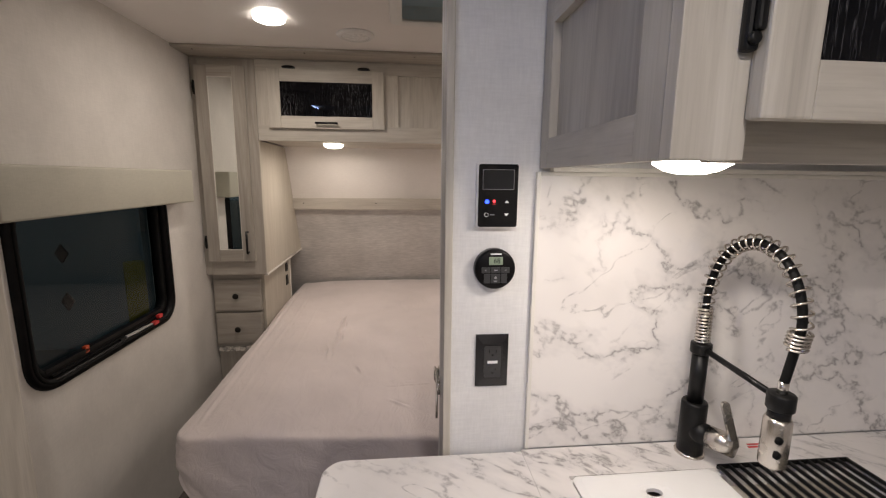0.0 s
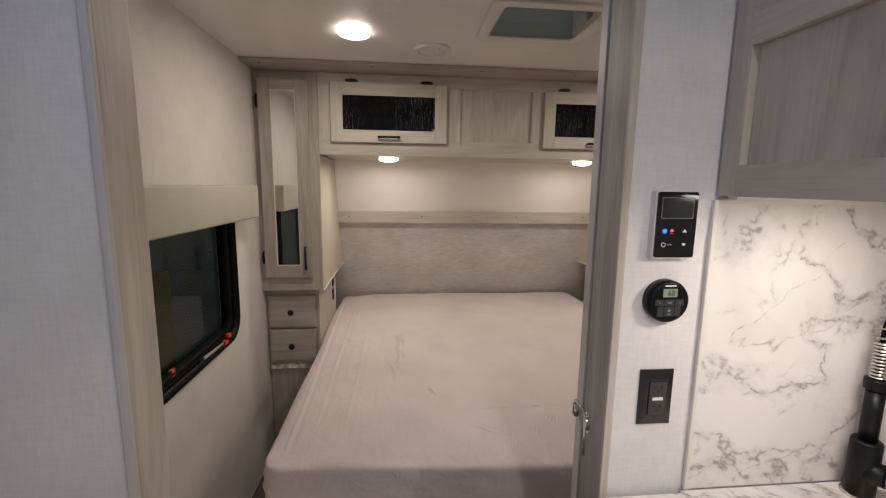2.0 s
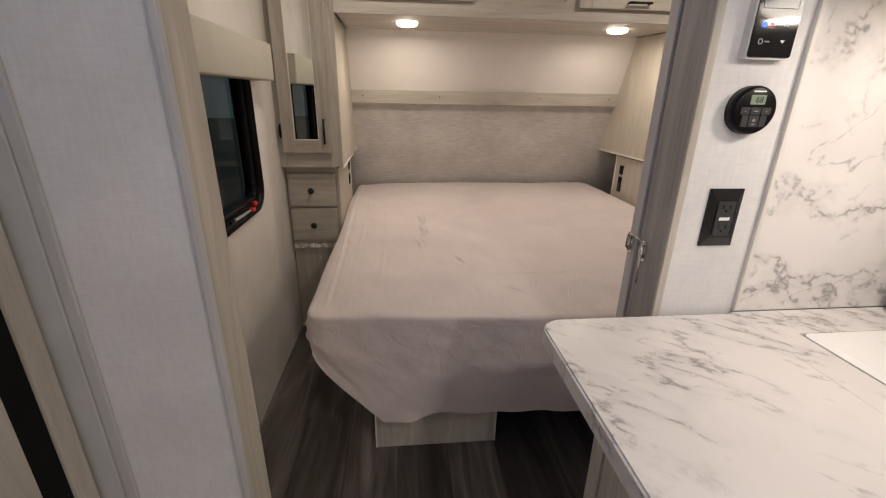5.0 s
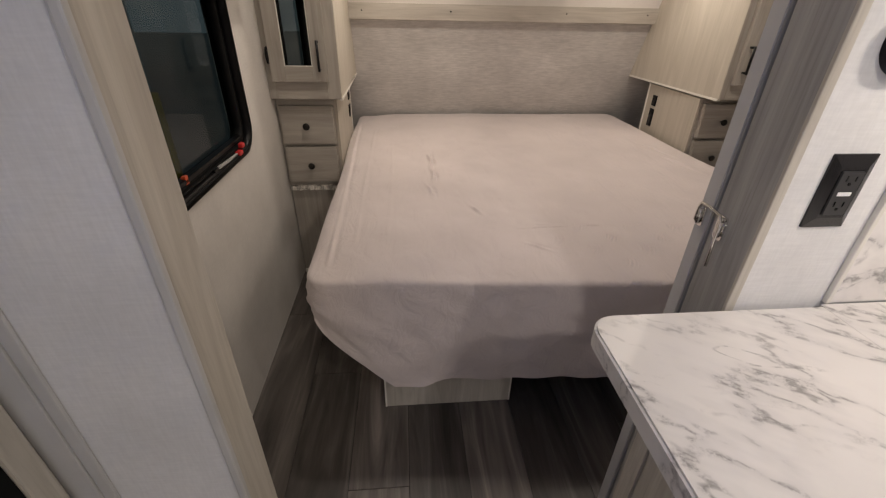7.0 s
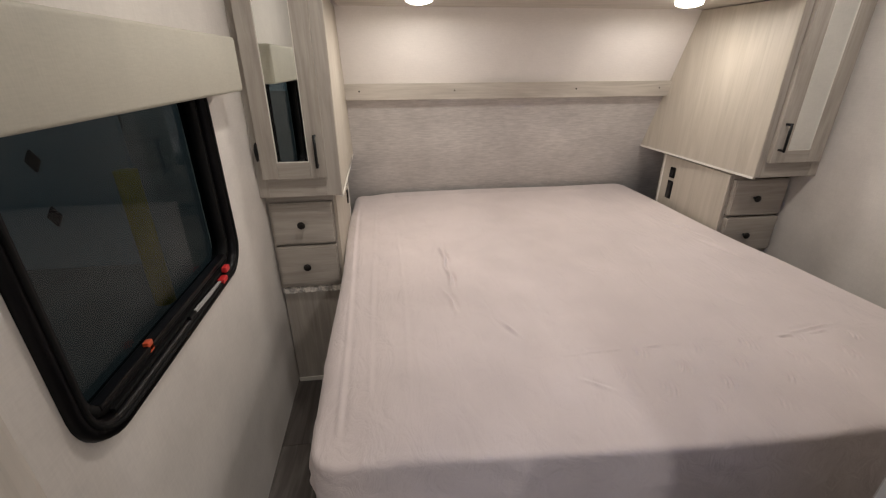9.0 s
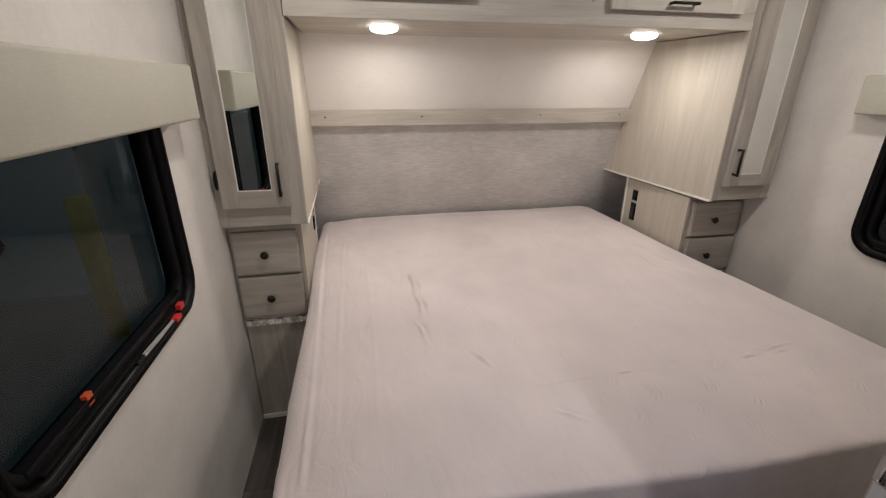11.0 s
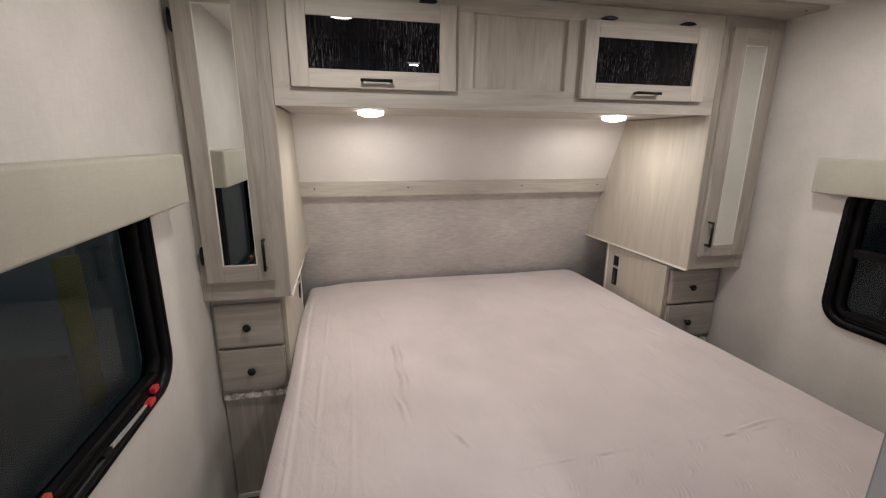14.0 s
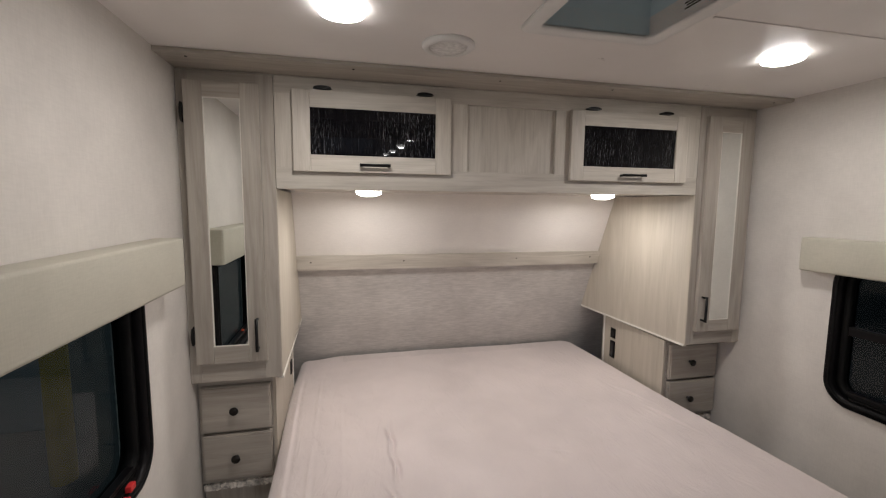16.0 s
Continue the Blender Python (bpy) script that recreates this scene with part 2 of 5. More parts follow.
black_metal = plain("matte_black_metal", (0.006, 0.006, 0.0062), 0.40, metal=0.05, vary=0.15, shine=0.26)
latch_alloy = plain("dull_latch_alloy", (0.42, 0.41, 0.40), 0.4, vary=0.05)
black_rubber = plain("black_rubber", (0.005, 0.005, 0.005), 0.6, vary=0.2, shine=0.14)
bronze_knob = plain("dark_bronze", (0.018, 0.015, 0.013), 0.35, metal=0.5)
nickel = plain("brushed_nickel", (0.62, 0.58, 0.53), 0.26, metal=1.0, vary=0.03, relief=0.0)
chrome = plain("chrome", (0.78, 0.76, 0.73), 0.10, metal=1.0, vary=0.02, relief=0.0)
silver_mirror = plain("mirror_silver", (0.86, 0.88, 0.86), 0.012, metal=1.0, vary=0.0, relief=0.0)
silver_mirror.node_tree.nodes["Principled BSDF"].inputs["Roughness"].default_value = 0.01
for link in list(silver_mirror.node_tree.links):
    if link.to_socket.name in ("Roughness", "Normal"):
        silver_mirror.node_tree.links.remove(link)
streaked_glass = rain_glass("black_rain_glass")
screen_glass = plain("black_screen", (0.004, 0.004, 0.005), 0.08, vary=0.1, relief=0.0)
tinted_glass = clear_glass("smoked_glass", (0.52, 0.585, 0.575))
warm_lens = glow("lamp_lens", (1.0, 0.95, 0.86), 18.0)
shelf_lens = glow("shelf_lamp_lens", (1.0, 0.92, 0.78), 14.0)
red_plastic = plain("red_plastic", (0.55, 0.03, 0.03), 0.4)
orange_plastic = plain("orange_plastic", (0.62, 0.09, 0.03), 0.4)
white_paint = plain("white_print", (0.8, 0.8, 0.8), 0.5)
blue_led, red_led = glow("blue_indicator", (0.02, 0.06, 1.0), 6.0), glow("red_indicator", (1.0, 0.05, 0.06), 4.0)
lcd = plain("lcd_green_grey", (0.24, 0.30, 0.22), 0.3, vary=0.02)
dark_print = plain("dark_print", (0.02, 0.025, 0.02), 0.5)
grey_print = plain("grey_print", (0.25, 0.25, 0.26), 0.5)
vent_plastic = plain("pale_blue_vent_plastic", (0.62, 0.74, 0.79), 0.4, vary=0.03)
foam = plain("frayed_carpet_edge", (0.58, 0.54, 0.49), 0.95, vary=0.5, scale=260, relief=1.0)

# ---- mesh helpers ----
def add_box(bm, x0, x1, y0, y1, z0, z1, bevel=0.0):
    made = bmesh.ops.create_cube(bm, size=1.0)
    bmesh.ops.scale(bm, vec=(x1 - x0, y1 - y0, z1 - z0), verts=made["verts"])
    bmesh.ops.translate(bm, vec=((x0 + x1) / 2, (y0 + y1) / 2, (z0 + z1) / 2), verts=made["verts"])
    if bevel:
        edges = list({e for v in made["verts"] for e in v.link_edges})
        bmesh.ops.bevel(bm, geom=edges, offset=bevel, segments=2, affect="EDGES", profile=0.6)
    return bm


def box(x0, x1, y0, y1, z0, z1, bevel=0.0):
    return add_box(bmesh.new(), x0, x1, y0, y1, z0, z1, bevel)


def boxes(*rows):
    bm = bmesh.new()
    for row in rows:
        add_box(bm, *row)
    return bm


def add_rod(bm, p, q, r0, r1=None, sides=20):
    """A round bar from p to q."""
    p, q = Vector(p), Vector(q)
    made = bmesh.ops.create_cone(bm, cap_ends=True, segments=sides, radius1=r0, radius2=r0 if r1 is None else r1, depth=(q - p).length)
    turn = (q - p).to_track_quat("Z", "Y").to_matrix().to_4x4()
    bmesh.ops.transform(bm, matrix=Matrix.Translation((p + q) / 2) @ turn, verts=made["verts"])
    return bm


def rod(p, q, r0, r1=None, sides=20):
    return add_rod(bmesh.new(), p, q, r0, r1, sides)


def lathe(profile, centre, axis="z", sides=32):
    """A turned shape from (radius, height) pairs about an axis through centre."""
    bm = bmesh.new()
    rings = []
    for r, h in profile:
        ring = []
        for i in range(sides):
            a = 2 * math.pi * i / sides
            u, v = r * math.cos(a), r * math.sin(a)
            p = {"z": (u, v, h), "y": (u, h, v), "x": (h, u, v)}[axis]
            ring.append(bm.verts.new(Vector(centre) + Vector(p)))
        rings.append(ring)
    for a, b in zip(rings, rings[1:]):
        for i in range(sides):
            bm.faces.new((a[i], a[(i + 1) % sides], b[(i + 1) % sides], b[i]))
    for ring in (rings[0], rings[-1]):
        bm.faces.new(ring)
    bmesh.ops.recalc_face_normals(bm, faces=bm.faces)
    return bm


def tube(points, radius, sides=12):
    """A round tube along a smooth run of points."""
    bm = bmesh.new()
    points = [Vector(p) for p in points]
    rings = []
    side = None
    for i, p in enumerate(points):
        way = (points[min(i + 1, len(points) - 1)] - points[max(i - 1, 0)]).normalized()
        if side is None:
            side = way.orthogonal().normalized()
        side = (side - way * side.dot(way)).normalized()
        other = way.cross(side)
        rings.append([bm.verts.new(p + radius * (math.cos(2 * math.pi * k / sides) * side + math.sin(2 * math.pi * k / sides) * other)) for k in range(sides)])
    for a, b in zip(rings, rings[1:]):
        for k in range(sides):
            bm.faces.new((a[k], a[(k + 1) % sides], b[(k + 1) % sides], b[k]))
    bm.faces.new(rings[0][::-1])
    bm.faces.new(rings[-1])
    return bm


def prism(outline, axis, a, b):
    """A flat outline of (u, v) pushed from a to b along an axis (u, v are the other two, in order x, y, z)."""
    bm = bmesh.new()

    def at(u, v, w):
        return {"x": (w, u, v), "y": (u, w, v), "z": (u, v, w)}[axis]

    lo = [bm.verts.new(at(u, v, a)) for u, v in outline]
    hi = [bm.verts.new(at(u, v, b)) for u, v in outline]
    bm.faces.new(lo)
    bm.faces.new(hi)
    n = len(outline)
    for i in range(n):
        bm.faces.new((lo[i], lo[(i + 1) % n], hi[(i + 1) % n], hi[i]))
    bmesh.ops.recalc_face_normals(bm, faces=bm.faces)
    return bm


def rounded(u0, u1, v0, v1, r, n=8):
    """The outline of a rectangle with round corners."""
    pts = []
    for cu, cv, a0 in ((u1 - r, v1 - r, 0), (u0 + r, v1 - r, 90), (u0 + r, v0 + r, 180), (u1 - r, v0 + r, 270)):
        for k in range(n + 1):
            a = radians(a0 + 90 * k / n)
            pts.append((cu + r * math.cos(a), cv + r * math.sin(a)))
    return pts


def hoop(outer, inner, axis, a, b, ease=None):
    """A closed rim between two outlines of equal count, from a to b along an axis, its edges eased."""
    bm = bmesh.new()

    def at(p, w):
        u, v = p
        return {"x": (w, u, v), "y": (u, w, v), "z": (u, v, w)}[axis]

    def between(f):
        return [(o[0] + (i[0] - o[0]) * f, o[1] + (i[1] - o[1]) * f) for o, i in zip(outer, inner)]

    if ease is None:
        ease = max(-0.012, min(0.012, (b - a) * 0.3))
    loops = [(outer, a), (outer, b - ease), (between(0.12 if ease != 0.001 else 0.002), b), (between(0.88 if ease != 0.001 else 0.998), b), (inner, b - ease), (inner, a)]
    rings = [[bm.verts.new(at(p, w)) for p in pts] for pts, w in loops]
    n = len(outer)
    for k in range(len(rings)):
        p, q = rings[k], rings[(k + 1) % len(rings)]
        for i in range(n):
            bm.faces.new((p[i], p[(i + 1) % n], q[(i + 1) % n], q[i]))
    bmesh.ops.recalc_face_normals(bm, faces=bm.faces)
    return bm


def link_mesh(name, bm, material, smooth=False):
    me = bpy.data.meshes.new(name)
    bm.to_mesh(me)
    bm.free()
    me.materials.append(material)
    if smooth:
        me.shade_smooth()
    return new(name, me)


def part(name, bm, material, parent, label="", smooth=False):
    """One mesh as a part of a thing or of a part."""
    ob = link_mesh(name, bm, material, smooth)
    ob.parent = parent
    return tagged(ob, label)


def parts(name, rows, material, parent, label=""):
    """Several alike pieces, each box a part of its own."""
    return [part(name, box(*row), material, parent, label) for row in rows]


def thing(name, label, category, group=""):
    ob = new(name)
    ob.empty_display_size = 0.05
    return tagged(ob, label, category, group)


def structure(name, bm, material, label, category, smooth=False):
    return tagged(link_mesh(name, bm, material, smooth), label, category, kind="structure")


def screw(parent, p, axis="y", r=0.004):
    h = 0.002
    return part("screw", lathe([(r, 0), (r, -h * 0.5), (r * 0.6, -h)], p, axis, 10), black_metal, parent, "", True)


def letters(name, text, size, material, parent, m, depth=0.0004):
    """Raised printing with the built-in font, as a mesh, at the pose m."""
    curve = bpy.data.curves.new(name, "FONT")
    curve.body, curve.size, curve.extrude, curve.align_x, curve.align_y = text, size, depth, "CENTER", "CENTER"
    tmp = bpy.data.objects.new(name, curve)
    me = bpy.data.meshes.new_from_object(tmp)
    bpy.data.objects.remove(tmp)
    me.transform(m)
    me.materials.clear()
    me.materials.append(material)
    ob = new(name, me)
    ob.parent = parent
    return ob

# ---- the shell: floor, walls, ceiling ----
Y0 = -5.30                            # rear end of the living side


def head_y(z):
    """The head wall leans back towards its foot."""
    return 2.97 + (1.317 - z) * 0.44


WIN_L = (1.168, 1.945, 0.850, 1.44)   # y from, y to, z from, z to: the window frames
WIN_R = (1.10, 1.897, 0.85, 1.43)


def wall_with_hole(x0, x1, y0, y1, z1, win, inset=0.031):
    a, b, c, d = win[0] + inset, win[1] - inset, win[2] + inset, win[3] - inset
    return boxes((x0, x1, y0, a, 0, z1), (x0, x1, b, y1, 0, z1), (x0, x1, a, b, 0, c), (x0, x1, a, b, d, z1))


structure("wall_left", wall_with_hole(XL - 0.06, XL, Y0, 3.75, ZC, WIN_L), wall_board, "cream textured side wall board with a window opening", "wall")
structure("wall_right", wall_with_hole(XR, XR + 0.06, Y0, 3.75, ZC, WIN_R), wall_board, "cream textured side wall board with a window opening", "wall")
# unseen rear wall closes the room; its window opening is an addition
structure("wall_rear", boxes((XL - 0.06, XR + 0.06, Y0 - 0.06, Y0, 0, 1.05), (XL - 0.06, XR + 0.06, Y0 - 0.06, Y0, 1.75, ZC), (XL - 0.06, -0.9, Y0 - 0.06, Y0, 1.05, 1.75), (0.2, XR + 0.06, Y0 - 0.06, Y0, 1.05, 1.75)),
          wall_board, "cream textured rear wall board, unseen, with an added window opening", "wall")
structure("floor", box(XL - 0.06, XR + 0.06, Y0 - 0.06, 3.75, -0.09, -0.006), black_rubber, "dark grey-brown wood-look vinyl plank floor", "floor")
head_low = prism([(head_y(0), 0), (head_y(1.30), 1.30), (head_y(1.30) + 0.06, 1.30), (head_y(0) + 0.06, 0)], "x", XL, XR)
structure("wall_head", head_low, head_board, "grey streaked fabric-look board behind the bed head", "wall")
head_up = prism([(head_y(1.30), 1.30), (head_y(ZC), ZC), (head_y(ZC) + 0.06, ZC), (head_y(1.30) + 0.06, 1.30)], "x", XL, XR)
structure("wall_head_upper", head_up, white_board_wall, "cream leaning wall board above the bed head", "wall")

# ceiling with the square opening of the roof vent
VX0, VX1, VY0, VY1 = 0.075, 0.40, 1.435, 1.705
T = 0.05
ceil = boxes((XL - 0.06, VX0, Y0 - 0.06, 3.2, ZC, ZC + T), (VX1, XR + 0.06, Y0 - 0.06, 3.2, ZC, ZC + T),
             (VX0, VX1, Y0 - 0.06, VY0, ZC, ZC + T), (VX0, VX1, VY1, 3.2, ZC, ZC + T))
structure("ceiling", ceil, ceiling_board, "pale satin vinyl ceiling panels", "ceiling")
structure("trim_ceiling_seam", box(0.47, XR, 1.558, 1.566, ZC - 0.003, ZC + 0.001, 0.001), ceiling_board, "narrow seam strip on the pale ceiling", "trim")

# partition between kitchen and bedroom, with the doorway
JL, JR = -0.687, 0.16                 # the two jambs
structure("partition_right", box(JR + 0.0125, XR, 0.803, 0.885, 0, ZC), partition_board, "grey-white linen-look partition wall beside the doorway", "wall")
structure("partition_left", box(XL, JL - 0.012, 0.742, 0.818, 0, ZC), partition_board, "grey-white linen-look partition wall beside the doorway", "wall")
structure("partition_header", box(JL - 0.012, JR + 0.012, 0.80, 0.82, 1.97, ZC), partition_board, "grey-white linen-look panel above the doorway", "wall")
jamb_r = structure("door_jamb_right", box(JR, JR + 0.012, 0.8035, 0.894, 0, 1.97, 0.0015), ash_z, "grey wood-grain door jamb", "door frame")
structure("trim_jamb_right", box(JR - 0.002, JR + 0.014, 0.7965, 0.8032, 0, 1.97, 0.002), oak_z, "washed oak edge strip on the door jamb", "trim")
structure("door_jamb_left", box(JL - 0.012, JL, 0.736, 0.826, 0, 1.97, 0.004), oak_z, "washed oak door jamb", "door frame")
structure("trim_jamb_left", box(JL - 0.016, JL - 0.0005, 0.7285, 0.7415, 0, 1.97, 0.004), grey_trim, "grey edge strip on the door jamb", "trim")
structure("trim_corner", boxes((XL, XL + 0.051, 0.730, 0.7415, 0, ZC, 0.002), (XL + 0.0515, XL + 0.072, 0.7335, 0.7415, 0, ZC, 0.003)), grey_trim, "pale grey stepped corner batten", "trim")
structure("trim_head_rail", prism([(head_y(1.345) - 0.026, 1.348), (head_y(1.264) - 0.034, 1.268), (head_y(1.264) - 0.001, 1.264), (head_y(1.348) - 0.001, 1.348)], "x", -0.679, 1.099),
          oak_x, "washed oak rail fixed across the head wall with screws", "trim")
rail = bpy.data.objects["trim_head_rail"]
for sx in (-0.605, -0.113, 0.552, 1.035):
    screw(rail, (sx, head_y(1.312) - 0.0290, 1.312), "y", 0.0042)

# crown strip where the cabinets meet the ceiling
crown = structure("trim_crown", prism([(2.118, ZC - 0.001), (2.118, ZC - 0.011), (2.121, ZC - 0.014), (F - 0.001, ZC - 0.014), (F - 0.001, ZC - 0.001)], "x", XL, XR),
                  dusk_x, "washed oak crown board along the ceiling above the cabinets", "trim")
for sx in (-0.90, -0.39, 0.135, 0.60, 1.39):
    screw(crown, (sx, 2.155, ZC - 0.014), "z", 0.0045)

# outer wall of the living side: a framed entry door
entry = structure("door_entry", box(XL, XL + 0.020, -0.18, 0.622, 0.02, 1.93, 0.005), oak_z, "washed oak entry door with a black seal", "door")
parts("door_seal", ((XL, XL + 0.010, 0.624, 0.678, 0.02, 1.95), (XL, XL + 0.010, -0.21, -0.183, 0.02, 1.95)), black_rubber, entry, "black rubber seal")
parts("door_frame", ((XL, XL + 0.016, 0.679, 0.7215, 0, 2.0, 0.004), (XL, XL + 0.016, -0.26, -0.212, 0, 2.0, 0.004)), oak_z, entry)
part("door_handle", box(XL + 0.02, XL + 0.045, -0.12, -0.09, 0.95, 1.10, 0.005), black_metal, entry)


# ---- windows ----
def window(name, wall_x, into, win, label):
    """A rubber-framed caravan window: outer rim, inner sash, two panes with a meeting bar, drain ledge."""
    y0, y1, z0, z1 = win
    s = into

    def w(d):
        return wall_x + s * d

    rim = hoop(rounded(y0, y1, z0, z1, 0.10), rounded(y0 + 0.034, y1 - 0.034, z0 + 0.034, z1 - 0.034, 0.068), "x", w(-0.055), w(0.014))
    ob = structure(name, rim, black_plastic, label, "window", True)
    part("window_gasket", hoop(rounded(y0 + 0.016, y1 - 0.016, z0 + 0.016, z1 - 0.016, 0.086), rounded(y0 + 0.026, y1 - 0.026, z0 + 0.026, z1 - 0.026, 0.076), "x", w(0.008), w(0.019)), black_rubber, ob, "", True)
    part("window_frame", hoop(rounded(y0 + 0.0345, y1 - 0.0345, z0 + 0.0345, z1 - 0.0345, 0.066), rounded(y0 + 0.058, y1 - 0.058, z0 + 0.058, z1 - 0.058, 0.045), "x", w(-0.040), w(-0.006)), black_rubber, ob, "", True)
    pane = part("pane", prism(rounded(y0 + 0.05, y1 - 0.05, z0 + 0.05, z1 - 0.05, 0.05), "x", w(-0.032), w(-0.028)), tinted_glass, ob, "dark tinted pane")
    pane.visible_shadow = False
    part("window_sill", box(min(w(-0.027), w(-0.004)), max(w(-0.027), w(-0.004)), y0 + 0.075, y1 - 0.075, z0 + 0.052, z0 + 0.066, 0.003), black_plastic, ob)
    part("drain_channel", box(min(w(-0.010), w(0.004)), max(w(-0.010), w(0.004)), y0 + 0.09, y1 - 0.09, z0 + 0.036, z0 + 0.043, 0.002), black_rubber, ob)
    for k in range(6):
        screw(ob, (w(0.016), y1 - 0.012, z0 + 0.14 + 0.07 * k), "x", 0.003)
    return ob


win_l = window("window_1", XL, 1, WIN_L, "black-framed window with rounded corners and dark glass")
part("latch_bar", prism([(1.585, 0.884), (1.762, 0.875), (1.762, 0.883), (1.585, 0.892)], "x", XL + 0.008, XL + 0.014), latch_alloy, win_l, "pale metal latch bar")
part("latch_pivot", box(XL - 0.01, XL + 0.012, 1.555, 1.592, 0.872, 0.890, 0.003), black_metal, win_l)
part("slide_strip", box(XL - 0.014, XL - 0.008, 1.245, 1.545, 0.902, 0.908, 0.001), grey_print, win_l, "pale metal strip on the sill")
part("red_tab", box(XL + 0.004, XL + 0.022, 1.752, 1.785, 0.872, 0.886, 0.003), red_plastic, win_l, "red plastic release tab")
part("red_tab", box(XL + 0.004, XL + 0.019, 1.793, 1.820, 0.888, 0.904, 0.003), red_plastic, win_l, "red plastic release tab")
part("red_tab", box(XL - 0.016, XL - 0.004, 1.406, 1.424, 0.900, 0.924, 0.002), orange_plastic, win_l, "orange-red release tab")
win_r = window("window_2", XR, -1, WIN_R, "black-framed window with a cross bar and dark glass")
part("cross_bar", box(XR + 0.012, XR + 0.04, WIN_R[0] + 0.05, WIN_R[1] - 0.05, 1.13, 1.165, 0.004), black_plastic, win_r)
part("stay", box(XR + 0.004, XR + 0.014, 1.70, 1.712, 0.95, 1.14, 0.003), black_metal, win_r)

# added window out of view, an inlet for the cool fill lamp
rear = structure("window_3", hoop(rounded(-0.93, 0.23, 1.02, 1.78, 0.08), rounded(-0.88, 0.18, 1.07, 1.73, 0.05), "y", Y0 - 0.05, Y0 + 0.014), black_plastic, "black-framed rear window, unseen, added to let fill light in", "window", True)
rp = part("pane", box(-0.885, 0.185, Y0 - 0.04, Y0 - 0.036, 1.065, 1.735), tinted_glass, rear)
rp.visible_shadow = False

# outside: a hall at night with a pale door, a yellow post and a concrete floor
structure("ground", box(-40, 40, -40, 40, -1.0, -0.92), plain("hall_concrete", (0.16, 0.17, 0.16), 0.6, vary=0.2, scale=4), "dim grey concrete ground outside", "ground")
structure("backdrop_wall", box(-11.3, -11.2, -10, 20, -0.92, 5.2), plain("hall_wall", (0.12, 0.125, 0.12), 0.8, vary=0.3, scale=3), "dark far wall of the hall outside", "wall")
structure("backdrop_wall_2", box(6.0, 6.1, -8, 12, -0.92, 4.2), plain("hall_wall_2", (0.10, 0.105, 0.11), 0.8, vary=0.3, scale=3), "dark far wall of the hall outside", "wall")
# added fill lamp behind the rear opening; no such source is known outside
rear_fill = bpy.data.lights.new("rear_fill_light", "AREA")
rear_fill.shape, rear_fill.size, rear_fill.size_y, rear_fill.energy, rear_fill.color = "RECTANGLE", 1.0, 0.62, 4, (0.70, 0.80, 1.0)
new("rear_fill_light", rear_fill).matrix_world = look((-0.35, Y0 - 0.12, 1.4), (-0.5, 1.0, 1.5))

# blue accent strip under the ceiling beside the entry door
strip = thing("led_strip", "thin blue accent light strip along the ceiling edge", "light strip")
part("channel", box(XL + 0.001, XL + 0.016, -1.0, 0.25, ZC - 0.020, ZC - 0.001, 0.002), white_plastic, strip)
part("diffuser", box(XL + 0.0165, XL + 0.020, -0.99, 0.24, ZC - 0.017, ZC - 0.005, 0.001), glow("blue_strip", (0.10, 0.16, 1.0), 7.0), strip, "lit blue diffuser")
led = bpy.data.lights.new("strip_light", "AREA")
led.shape, led.size, led.size_y, led.energy, led.color = "RECTANGLE", 1.2, 0.010, 4.8, (0.42, 0.60, 1.0)
new("strip_light", led).matrix_world = look((XL + 0.024, -0.375, ZC - 0.012), (XL + 0.8, -0.375, ZC - 0.35))

# ---- bedroom cabinets ----
def shaker(parent, name, x0, x1, z0, z1, y, stile, thick, fill, fill_name, fill_label, m_up, m_across, back=0.010, tilt=0.0):
    """A framed door facing the camera side: four bevelled frame pieces round a set-back panel."""
    door = part(name, box(x0 + 0.002, x1 - 0.002, y + thick - 0.003, y + thick, z0 + 0.002, z1 - 0.002), m_up, parent)
    parts("stile", ((x0, x0 + stile, y, y + thick - 0.003, z0, z1, 0.003), (x1 - stile, x1, y, y + thick - 0.003, z0, z1, 0.003)), m_up, door)
    parts("rail", ((x0 + stile, x1 - stile, y + 0.0006, y + thick - 0.003, z1 - stile, z1, 0.002), (x0 + stile, x1 - stile, y + 0.0006, y + thick - 0.003, z0, z0 + stile, 0.002)), m_across, door)
    a, b = z0 + stile - 0.003, z1 - stile + 0.003
    lean = (b - a) * math.tan(radians(tilt)) / 2
    part(fill_name, prism([(y + back + lean, a), (y + back + 0.003 + lean, a), (y + back + 0.003 - lean, b), (y + back - lean, b)], "x", x0 + stile - 0.003, x1 - stile + 0.003), fill, door, fill_label)
    return door


def bar_handle(parent, p, q, out, r=0.005, post=0.028):
    """A slim square bar handle on two posts; out is the direction away from the door."""
    p, q, o = Vector(p), Vector(q), Vector(out)
    way = (q - p).normalized()
    bm = bmesh.new()
    add_rod(bm, p + o * post, q + o * post, r, sides=8)
    for a in (p + way * 0.006, q - way * 0.006):
        add_rod(bm, a, a + o * post, r * 0.95, sides=8)
    return part("handle", bm, black_metal, parent, "matte black bar handle", True)


